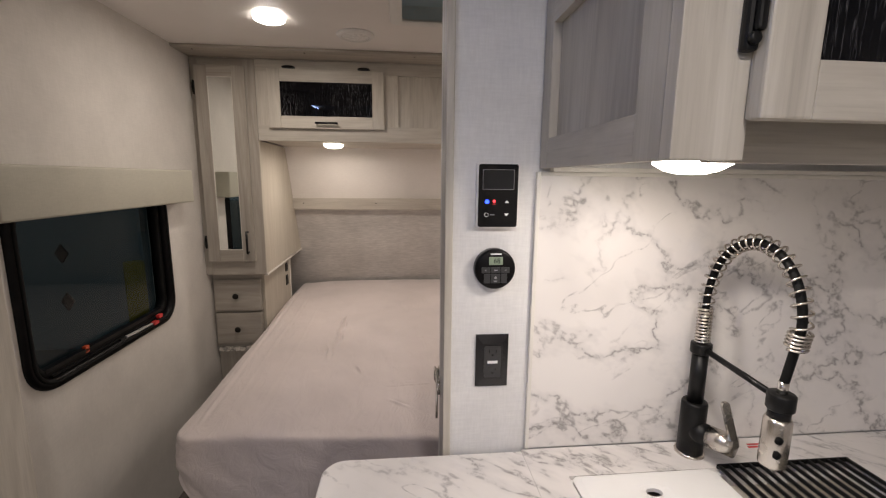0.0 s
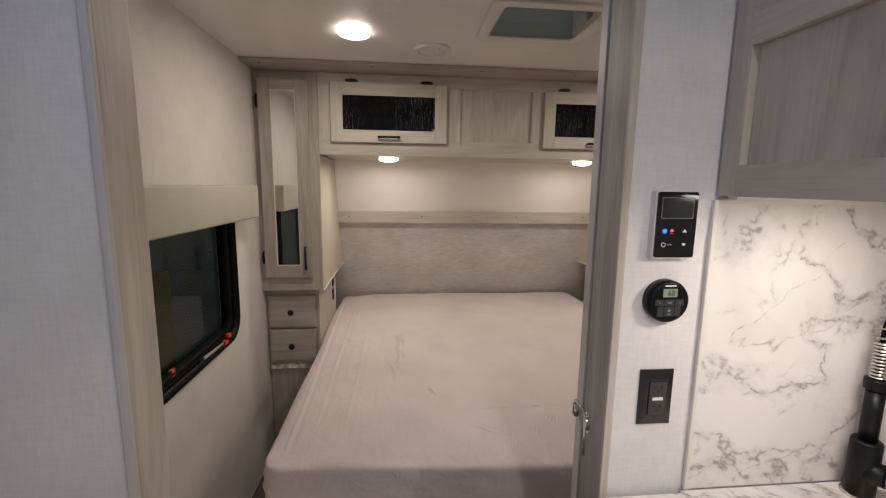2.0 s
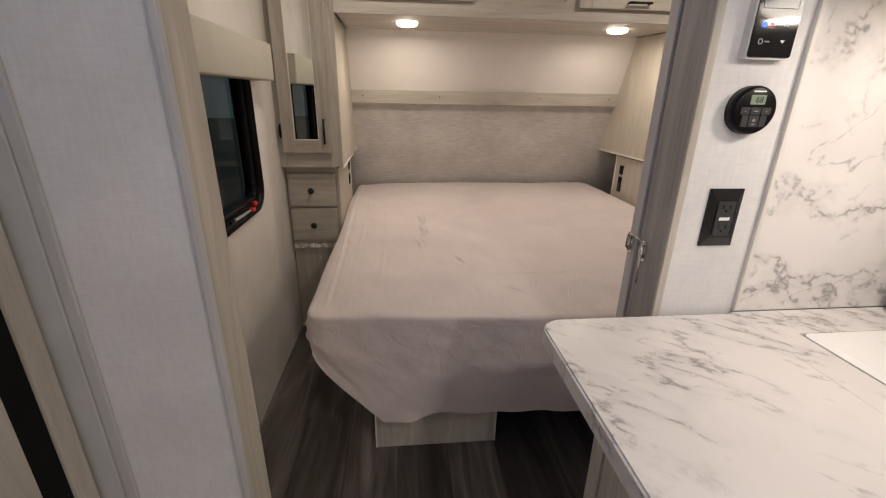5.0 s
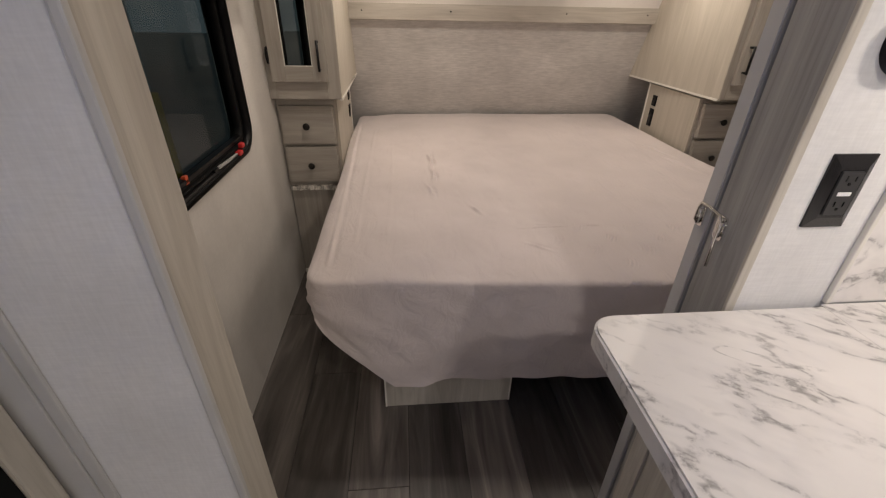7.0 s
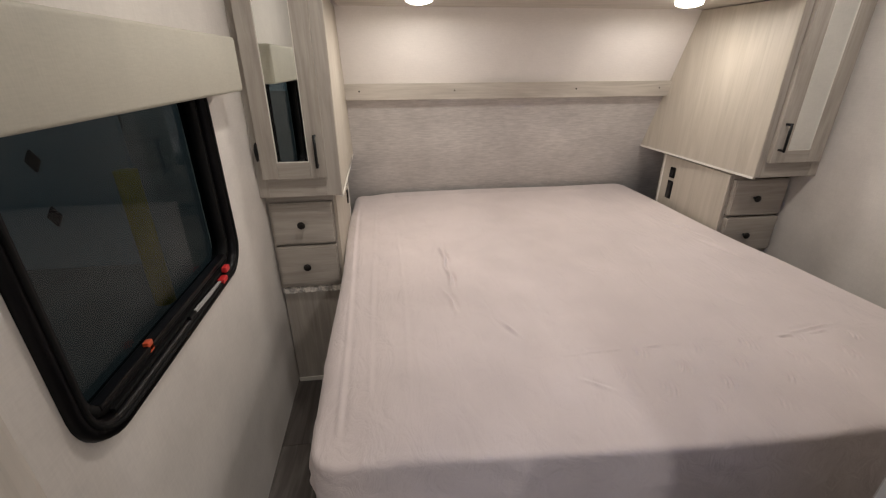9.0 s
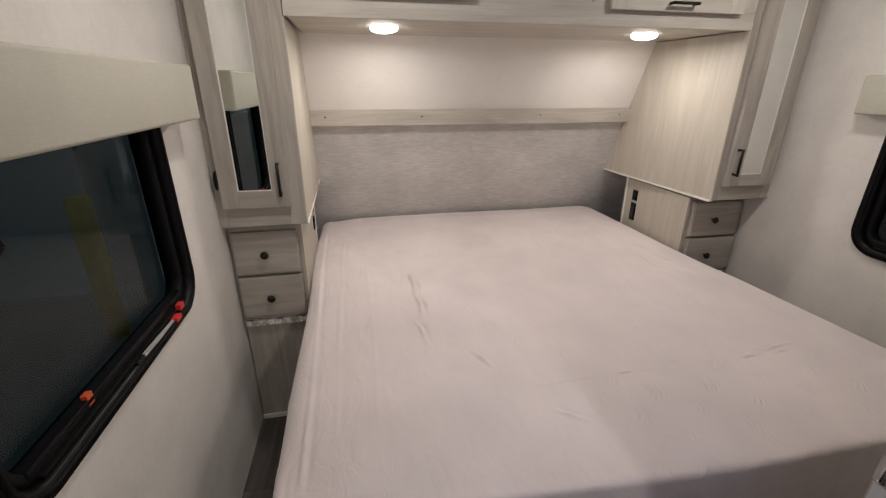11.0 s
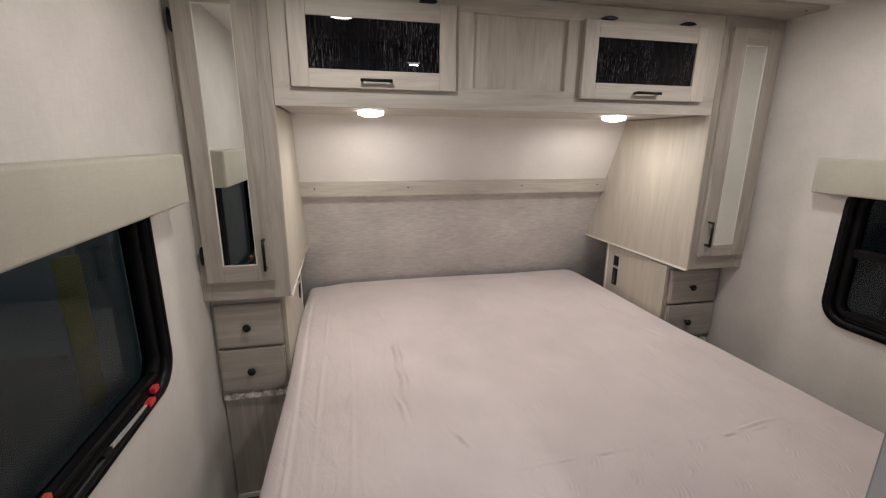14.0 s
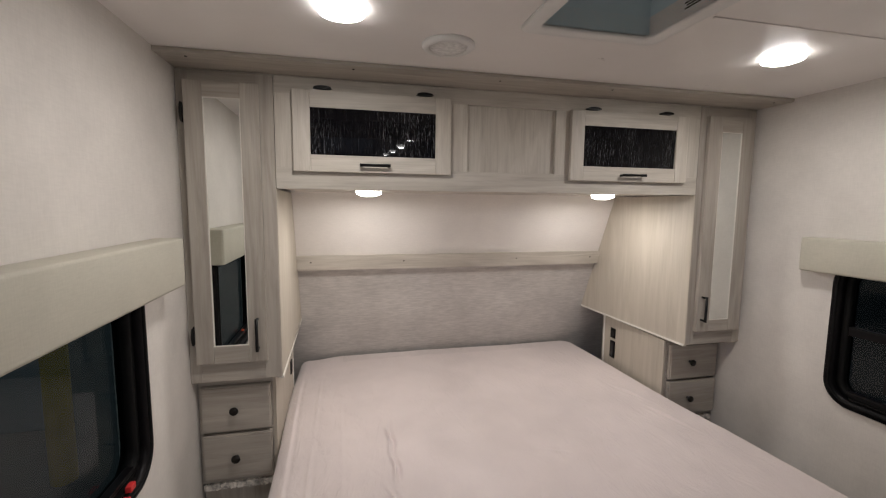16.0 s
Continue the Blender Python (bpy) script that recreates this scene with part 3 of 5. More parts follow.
def cup_hinge(parent, p, along):
    """A black lens-shaped hinge cap."""
    x, y, z = p
    if along == "x":
        bm = prism([(x + 0.032 * math.cos(a), z + (0.009 if math.sin(a) > 0 else 0.003) * math.sin(a)) for a in [2 * math.pi * k / 20 for k in range(20)]], "y", y - 0.020, y)
    else:
        bm = prism([(x + 0.006 * math.cos(a), z + 0.034 * math.sin(a)) for a in [2 * math.pi * k / 20 for k in range(20)]], "y", y - 0.024, y)
    return part("hinge", bm, black_metal, parent, "black hinge cap")


# overhead cabinet with two lift-up glass doors and a fixed centre panel
overhead = thing("overhead_cabinet", "washed oak overhead cabinet with two black glass doors above the bed", "cabinet")
CX0, CX1, CZ0, CZ1 = -0.666, 1.144, 1.674, ZC - 0.0145
PX0, PX1, PZ0, PZ1 = 0.052, 0.433, 1.753, 2.013
part("body", box(CX0, CX1, F + 0.021, 2.62, CZ0 + 0.0165, CZ1), oak_x, overhead)
parts("face_frame", ((CX0, CX1, F, F + 0.02, CZ0, 1.753, 0.0015), (CX0, CX1, F, F + 0.02, 2.013, CZ1, 0.0015)), oak_x, overhead)
parts("face_upright", ((CX0, PX0, F + 0.0004, F + 0.02, 1.753, 2.013), (PX1, CX1, F + 0.0004, F + 0.02, 1.753, 2.013)), oak_z, overhead)
part("underside", box(CX0 + 0.006, CX1 - 0.006, F + 0.02, 2.83, CZ0 + 0.004, CZ0 + 0.016, 0.001), oak_x, overhead)
part("centre_panel", box(PX0 - 0.003, PX1 + 0.003, F + 0.0155, F + 0.0205, PZ0 - 0.003, PZ1 + 0.003), oak_z, overhead, "recessed centre panel")
for x0, x1, z0, z1, hx0, hx1, hinges in ((-0.604, -0.020, 1.737, 2.026, -0.369, -0.257, (-0.498, -0.122)), (0.493, 1.066, 1.727, 2.016, 0.728, 0.842, (0.598, 0.955))):
    door = shaker(overhead, "door", x0, x1, z0, z1, D, 0.061, 0.021, streaked_glass, "glass_panel", "black glass with fine vertical streaks", oak_z, oak_x, 0.008, 2.2)
    bar_handle(door, (hx0, D, z0 + 0.026), (hx1, D, z0 + 0.026), (0, -1, 0), 0.0055, 0.024)
    for hx in hinges:
        cup_hinge(overhead, (hx, F, z1 + 0.008), "x")


def side_panel(parent, xa, ya, xb, z0, z1, thick, side):
    """The wardrobe's side board facing the bed, its back edge cut to the leaning wall."""
    bm = bmesh.new()
    rows = []
    for off in (0.0, thick * side):
        k = [(xa + off, ya, z0), (xb + off, head_y(z0) - 0.002, z0), (xb + off, head_y(z1) - 0.002, z1), (xa + off, ya, z1)]
        rows.append([bm.verts.new(p) for p in k])
    a, b = rows
    bm.faces.new(a)
    bm.faces.new(b)
    for i in range(4):
        bm.faces.new((a[i], a[(i + 1) % 4], b[(i + 1) % 4], b[i]))
    bmesh.ops.recalc_face_normals(bm, faces=bm.faces)
    part("side_panel", bm, pale_z, parent, "pale maple side board")
    bm = bmesh.new()
    w = 0.012
    lo = [bm.verts.new(p) for p in ((xa - side * 0.004, ya + 0.002, z0 - 0.007), (xb - side * 0.002, head_y(z0) - 0.004, z0 - 0.004), (xb + side * w, head_y(z0) - 0.004, z0 - 0.007), (xa + side * w, ya + 0.002, z0 - 0.007))]
    hi = [bm.verts.new(v.co + Vector((0, 0, 0.0105))) for v in lo]
    bm.faces.new(lo)
    bm.faces.new(hi)
    for i in range(4):
        bm.faces.new((lo[i], lo[(i + 1) % 4], hi[(i + 1) % 4], hi[i]))
    bmesh.ops.recalc_face_normals(bm, faces=bm.faces)
    part("edge_band", bm, white_edge, parent, "white edge band")


def wardrobe(x0, x1, door, mirror, handle_x, hinge_x, side, label):
    ob = thing("wardrobe", label, "wardrobe", "mirror wardrobes beside the bed")
    z0, z1 = 0.965, ZC - 0.0145
    dx0, dx1, dz0, dz1 = door
    mx0, mx1, mz0, mz1 = mirror
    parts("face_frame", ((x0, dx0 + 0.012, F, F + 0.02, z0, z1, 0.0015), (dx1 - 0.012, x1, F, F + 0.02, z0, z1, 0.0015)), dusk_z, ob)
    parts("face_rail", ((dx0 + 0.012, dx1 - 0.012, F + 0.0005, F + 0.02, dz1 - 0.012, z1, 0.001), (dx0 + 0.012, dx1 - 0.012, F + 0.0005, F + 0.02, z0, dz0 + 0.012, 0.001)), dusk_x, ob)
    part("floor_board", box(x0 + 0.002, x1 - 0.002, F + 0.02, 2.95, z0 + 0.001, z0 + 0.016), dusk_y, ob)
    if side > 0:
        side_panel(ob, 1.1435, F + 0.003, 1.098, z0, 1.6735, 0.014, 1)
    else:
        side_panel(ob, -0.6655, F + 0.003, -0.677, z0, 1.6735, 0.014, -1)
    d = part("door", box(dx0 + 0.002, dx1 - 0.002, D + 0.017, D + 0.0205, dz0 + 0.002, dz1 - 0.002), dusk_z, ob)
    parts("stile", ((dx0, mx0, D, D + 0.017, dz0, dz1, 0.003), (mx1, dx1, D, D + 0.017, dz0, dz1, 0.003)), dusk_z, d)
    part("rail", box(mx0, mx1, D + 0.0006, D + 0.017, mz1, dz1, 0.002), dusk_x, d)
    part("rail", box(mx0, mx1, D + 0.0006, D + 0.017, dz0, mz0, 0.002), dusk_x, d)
    part("mirror", box(mx0 - 0.004, mx1 + 0.004, D + 0.005, D + 0.009, mz0 - 0.004, mz1 + 0.004), silver_mirror, d, "tall narrow mirror glass")
    part("mirror_bead", boxes((mx0, mx0 + 0.003, D + 0.002, D + 0.006, mz0, mz1), (mx1 - 0.003, mx1, D + 0.002, D + 0.006, mz0, mz1), (mx0, mx1, D + 0.0021, D + 0.006, mz0, mz0 + 0.003), (mx0, mx1, D + 0.0021, D + 0.006, mz1 - 0.003, mz1)), white_edge, d)
    bar_handle(d, (handle_x, D, 1.086), (handle_x, D, 1.206), (0, -1, 0), 0.0055, 0.026)
    for hz in (1.145, 1.925) if side < 0 else ():
        cup_hinge(ob, (hinge_x, F, hz), "z")
    return ob


wardrobe(XL + 0.001, -0.668, (-0.952, -0.712, 1.040, 2.033), (-0.892, -0.774, 1.103, 1.979), -0.742, -0.958, -1, "washed oak wall wardrobe with a tall mirror door by the window")
wardrobe(1.146, XR - 0.001, (1.176, 1.424, 1.034, 2.028), (1.248, 1.359, 1.087, 1.960), 1.202, 1.430, 1, "washed oak wall wardrobe with a tall mirror door by the window")


def nightstand(x0, x1, face_x, side, knob_x, y, sockets, label):
    """Drawer unit under a wardrobe; its side towards the bed carries a socket panel."""
    ob = thing("nightstand", label, "nightstand", "nightstands beside the bed")
    inner, outer = (x1, x0) if side < 0 else (x0, x1)
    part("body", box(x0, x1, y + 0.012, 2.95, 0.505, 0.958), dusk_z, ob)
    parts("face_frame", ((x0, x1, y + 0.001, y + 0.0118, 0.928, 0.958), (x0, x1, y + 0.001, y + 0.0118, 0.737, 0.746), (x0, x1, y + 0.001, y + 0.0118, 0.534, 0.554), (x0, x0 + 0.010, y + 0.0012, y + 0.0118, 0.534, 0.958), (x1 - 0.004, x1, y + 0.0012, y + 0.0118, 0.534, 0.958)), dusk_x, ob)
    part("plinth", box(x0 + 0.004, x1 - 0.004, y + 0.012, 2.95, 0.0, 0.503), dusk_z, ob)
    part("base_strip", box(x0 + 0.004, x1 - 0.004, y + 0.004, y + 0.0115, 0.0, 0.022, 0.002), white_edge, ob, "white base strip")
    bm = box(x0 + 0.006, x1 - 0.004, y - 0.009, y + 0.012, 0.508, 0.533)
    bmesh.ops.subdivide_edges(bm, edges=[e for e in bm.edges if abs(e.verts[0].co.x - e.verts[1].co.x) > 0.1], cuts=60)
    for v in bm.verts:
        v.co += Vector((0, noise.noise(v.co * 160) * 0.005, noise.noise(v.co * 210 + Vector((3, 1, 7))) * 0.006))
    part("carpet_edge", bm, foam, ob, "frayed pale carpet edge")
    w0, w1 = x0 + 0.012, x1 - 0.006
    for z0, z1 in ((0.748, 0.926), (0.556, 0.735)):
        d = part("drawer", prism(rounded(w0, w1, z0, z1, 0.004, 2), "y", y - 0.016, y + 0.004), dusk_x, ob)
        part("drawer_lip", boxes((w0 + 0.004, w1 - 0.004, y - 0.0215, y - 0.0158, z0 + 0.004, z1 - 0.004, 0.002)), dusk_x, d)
        zk = (z0 + z1) / 2
        part("knob", lathe([(0.006, 0), (0.006, -0.012), (0.014, -0.017), (0.0165, -0.023), (0.014, -0.028), (0.006, -0.030)], (knob_x, y - 0.021, zk), "y", 20), bronze_knob, d, "dark round knob", True)
    # socket board on the bed side, with a white edge along its top and back
    sy, sockets = sockets[0], sockets[1:]
    back = sy + 0.085
    a, b = sorted((face_x, face_x + side * 0.012))
    part("socket_board", box(a, b, y + 0.001, back, 0.45, 0.949, 0.002), pale_z, ob, "pale maple side board")
    a, b = sorted((face_x - side * 0.001, face_x + side * 0.011))
    part("edge_band", box(a - 0.001, b + 0.001, back + 0.001, back + 0.014, 0.45, 0.951, 0.002), white_edge, ob, "white edge band")
    a, b = sorted((face_x - side * 0.006, face_x + side * 0.004))
    for z0, z1 in sockets:
        s = part("socket", box(a, b, sy - 0.0215, sy + 0.0215, z0, z1, 0.003), black_plastic, ob, "black flush socket")
        c, d2 = sorted((face_x - side * 0.0075, face_x - side * 0.0055))
        part("insert", box(c, d2, sy - 0.0115, sy + 0.0115, z0 + 0.012, z1 - 0.012, 0.001), screen_glass, s)
    return ob


nightstand(XL + 0.002, -0.712, -0.700, -1, -0.846, 2.345, (2.787, (0.872, 0.926), (0.780, 0.846)), "washed oak drawer unit with two drawers under the wardrobe")
nightstand(1.152, XR - 0.002, 1.138, 1, 1.278, 2.408, (2.820, (0.832, 0.892), (0.712, 0.815)), "washed oak drawer unit with two drawers under the wardrobe")


# ---- lamps ----
def puck_lamp(name, x, y, z, r, drop, lens, watts, colour, label, group):
    ob = thing(name, label, "lamp", group)
    part("rim", lathe([(r, 0), (r, -0.001), (r * 0.995, -0.002), (r * 0.98, -0.002), (r * 0.98, 0)], (x, y, z), "z", 40), white_plastic, ob, "", True)
    part("lens", lathe([(r * 0.985, -0.001), (r * 0.94, -0.005 - drop * 0.45), (r * 0.66, -0.005 - drop * 0.8), (r * 0.35, -0.005 - drop * 0.97), (r * 0.02, -0.005 - drop)], (x, y, z), "z", 40), lens, ob, "lit frosted lens", True)
    disc_lamp(x, y, z - 0.012 - drop, watts, colour, r * 1.6)
    return ob


for x, y, w in CEILING_PUCKS:
    puck_lamp("ceiling_lamp", x, y, ZC, 0.059, 0.018, warm_lens, w, WARM, "round white ceiling puck lamp, lit, flush on the ceiling", "ceiling puck lamps")
for x, y, w in KITCHEN_PUCKS:
    puck_lamp("ceiling_lamp", x, y, ZC, 0.059, 0.018, warm_lens, w, COOL, "round white ceiling puck lamp, lit, flush on the ceiling", "ceiling puck lamps")
for x, y, w in SHELF_PUCKS:
    puck_lamp("cabinet_lamp", x, y, CZ0 + 0.004, 0.056, 0.020, shelf_lens, w, WARM, "small round lit puck lamp under the overhead cabinet", "cabinet puck lamps")

# ceiling speaker
speaker = thing("ceiling_speaker", "round white ceiling speaker cover beside the roof vent", "speaker")
part("rim", lathe([(0.078, 0), (0.078, -0.006), (0.072, -0.012), (0.060, -0.014), (0.056, -0.010), (0.056, 0)], (-0.122, 1.90, ZC), "z", 40), white_plastic, speaker, "", True)
part("grille", lathe([(0.0565, -0.002), (0.054, -0.011), (0.03, -0.0145), (0.002, -0.0155)], (-0.122, 1.90, ZC), "z", 40), plain("speaker_grille", (0.74, 0.73, 0.71), 0.5, scale=400, relief=0.6), speaker, "", True)

# roof vent: flange, box, lid and a stopped fan
vent = thing("roof_vent", "square white roof vent with a pale blue box and stopped fan", "vent")
part("flange", hoop(rounded(0.030, 0.445, 1.392, 1.748, 0.03), rounded(VX0, VX1, VY0, VY1, 0.02), "z", ZC + 0.002, ZC - 0.010), white_plastic, vent, "", True)
part("box", boxes((VX0 - 0.01, VX0, VY0 - 0.01, VY1 + 0.01, ZC + 0.0, ZC + 0.20), (VX1, VX1 + 0.01, VY0 - 0.01, VY1 + 0.01, ZC, ZC + 0.20),
                  (VX0, VX1, VY0 - 0.01, VY0, ZC, ZC + 0.20), (VX0, VX1, VY1, VY1 + 0.01, ZC, ZC + 0.20)), vent_plastic, vent)
part("lid", box(VX0 - 0.03, VX1 + 0.03, VY0 - 0.03, VY1 + 0.03, ZC + 0.2005, ZC + 0.21, 0.003), vent_plastic, vent)
vc = Vector((VX0 + 0.11, (VY0 + VY1) / 2, ZC + 0.105))
part("hub", lathe([(0.026, -0.016), (0.03, -0.01), (0.03, 0.02), (0.02, 0.03)], vc, "z", 24), black_plastic, vent, "", True)
for k in range(4):
    a = radians(20 + 90 * k)
    u, v = Vector((math.cos(a), math.sin(a), 0)), Vector((-math.sin(a), math.cos(a), 0))
    bm = bmesh.new()
    lo = [bm.verts.new(vc + u * r + v * s + Vector((0, 0, h))) for r, s, h in ((0.028, -0.015, -0.006), (0.105, -0.040, -0.012), (0.115, 0.030, 0.012), (0.028, 0.016, 0.006))]
    hi = [bm.verts.new(p.co + Vector((0, 0, 0.003))) for p in lo]
    bm.faces.new(lo), bm.faces.new(hi)
    for i in range(4):
        bm.faces.new((lo[i], lo[(i + 1) % 4], hi[(i + 1) % 4], hi[i]))
    bmesh.ops.recalc_face_normals(bm, faces=bm.faces)
    part("fan_blade", bm, plain("smoke_blade", (0.06, 0.065, 0.07), 0.3) if k == 0 else bpy.data.materials["smoke_blade"], vent)
label = part("warning_label", box(VX1 - 0.0015, VX1 + 0.001, 1.52, 1.585, ZC + 0.012, ZC + 0.062), white_paint, vent, "small printed warning label")
part("label_band", box(VX1 - 0.0022, VX1 - 0.0012, 1.521, 1.584, ZC + 0.050, ZC + 0.061), red_plastic, label, "red band")
for k in range(5):
    part("print_line", box(VX1 - 0.0022, VX1 - 0.0012, 1.526, 1.579 - 0.006 * (k % 2), ZC + 0.016 + 0.0065 * k, ZC + 0.0195 + 0.0065 * k), dark_print, label)


# ---- valances ----
def valance(x0, x1, y0, y1, z0, z1, label):
    ob = thing("window_valance", label, "valance", "window valances")
    part("cover", box(x0, x1, y0, y1, z0, z1, 0.008), valance_cloth, ob, "", True)
    part("end_flap", box(x0 + 0.004, x1 - 0.006, y1 - 0.012, y1 + 0.0012, z0 + 0.004, z1 - 0.004, 0.004), valance_cloth, ob)
    part("roller_blind", rod(((x0 + x1) / 2, y0 + 0.03, z0 + 0.028), ((x0 + x1) / 2, y1 - 0.05, z0 + 0.028), 0.014), valance_cloth, ob, "", True)
    return ob


valance(XL + 0.001, -0.900, 1.085, 2.056, 1.370, 1.515, "beige vinyl box valance above the black window")
valance(1.398, XR - 0.001, 1.00, 1.996, 1.366, 1.503, "beige vinyl box valance above the black window")
# ---- bed ----
BX0, BX1, BY0, BY1 = -0.694, 1.27, 1.288, 3.215


def front_edge(x):
    """The foot end bows out towards its middle."""
    return BY0 - 0.060 * smooth01((x + 0.66) / 1.1)


def smooth01(t):
    t = max(0.0, min(1.0, t))
    return t * t * (3 - 2 * t)


def right_edge(y):
    return 1.255 - 0.132 * max(0.0, min(y, 2.36) - 1.45) - 0.09 * max(0.0, y - 2.36) + 0.003 * math.sin(y * 7)


def left_edge(y):
    return BX0 - 0.006 * smooth01((y - 1.6) / 0.7) + 0.006 * math.sin(y * 6 + 1)


def hem(x, y):
    """Height of the cover's lower edge round the bed."""
    if y < BY0 + 0.06:
        drape = 0.515 - 0.310 * min(1.0, max(0.0, (x + 0.685) / 0.245)) ** 0.85
        return drape + 0.056 * smooth01((x + 0.36) / 0.13) + 0.004 * math.sin(x * 13)
    return 0.50 - 0.07 * smooth01((y - BY0 - 0.06) / 0.5) + 0.005 * math.sin(y * 9)


def gauss(d, w):
    return math.exp(-(d / w) ** 2)


def fold(x, y):
    """Creases and slack of the cover."""
    h = 0.007 * noise.noise(Vector((x * 3.1, y * 2.3, 0.4))) + 0.0035 * noise.noise(Vector((x * 9, y * 6, 2.0)))
    h += 0.0008 * noise.noise(Vector((x * 17, y * 11, 5.0)))
    # a standing crease near the middle, in three short runs with a slack beside each
    for cx, slope, cy, run, up in ((-0.268, 0.02, 2.25, 0.085, 0.011), (-0.266, -0.02, 2.075, 0.055, 0.012), (-0.285, -0.18, 1.91, 0.06, 0.006)):
        px = cx + slope * (y - cy) + 0.004 * math.sin(y * 40)
        if abs(x - px) < 0.06:
            h += up * gauss(y - cy, run) * (gauss(x - px, 0.006) - 0.75 * gauss(x - px - 0.014, 0.009))
    # a packing fold across the lower half, broken into ripples
    fy = 1.578 + 0.009 * noise.noise(Vector((x * 5, 7.0, 0.0))) + 0.004 * noise.noise(Vector((x * 19, 2.0, 0.0)))
    if abs(y - fy) < 0.07 and x > -0.12:
        broken = max(0.0, 0.30 + 1.6 * noise.noise(Vector((x * 16, 1.0, 3.0)))) * (0.7 + 0.6 * noise.noise(Vector((x * 40, 9.0, 3.0))))
        second = max(0.0, 1.4 * noise.noise(Vector((x * 14, 6.0, 3.0))))
        h += (0.0026 * broken * (gauss(y - fy, 0.0035) - 0.8 * gauss(y - fy + 0.0075, 0.005)) + 0.0020 * second * gauss(y - fy - 0.018 - 0.010 * noise.noise(Vector((x * 7, 4.0, 0.0))), 0.0035)) * smooth01((x + 0.12) / 0.15)
    # long pull lines along the side
    for k, (px, y0, y1, up) in enumerate(((-0.555, 1.45, 3.0, 0.0020), (-0.452, 1.5, 2.6, 0.0014), (-0.640, 1.35, 2.95, 0.0050))):
        px += 0.007 * math.sin(y * 2.6 + k * 2) - 0.012 * smooth01((y - 1.7) / 1.2)
        if abs(x - px) < 0.04:
            h += up * (gauss(x - px, 0.006) - 0.7 * gauss(x - px - 0.013, 0.008)) * smooth01((y - y0) / 0.1) * smooth01((y1 - y) / 0.1) * max(0.0, 0.5 + 1.2 * noise.noise(Vector((k * 5.0, y * 3.2, 1.0))))
    # short diagonal tucks
    for tx, ty, ta, tl in ((0.05, 1.458, -0.62, 0.035), (0.36, 2.05, -0.5, 0.05), (-0.12, 1.72, 2.0, 0.035), (0.85, 1.60, 0.1, 0.08), (1.0, 2.2, 1.9, 0.10), (0.97, 2.45, 2.0, 0.08)):
        u, v = (x - tx) * math.cos(ta) + (y - ty) * math.sin(ta), -(x - tx) * math.sin(ta) + (y - ty) * math.cos(ta)
        if abs(v) < 0.05:
            h += 0.0042 * gauss(u, tl) * (gauss(v, 0.006) - 0.6 * gauss(v - 0.012, 0.008))
    # quilted arcs that show through near the foot, in staggered rows
    if y < 1.70 and x > -0.05:
        row = round((y - 1.262) / 0.075)
        col = round((x - 0.045 - 0.09 * row) / 0.18)
        qx, qy = 0.045 + 0.09 * row + 0.18 * col, 1.262 + 0.075 * row
        r = math.hypot(x - qx + 0.045, (y - qy) * 0.85 - 0.02)
        show = smooth01((x - qx + 0.03) / 0.02) * gauss(x - qx, 0.03) * gauss(y - qy, 0.028)
        h += 0.0026 * math.sin(r * 520) * show * smooth01((x + 0.05) / 0.4) * smooth01((1.66 - y) / 0.16) * max(0.15, 0.75 + noise.noise(Vector((qx * 5, qy * 5, 0.0))))
    return 1.7 * h


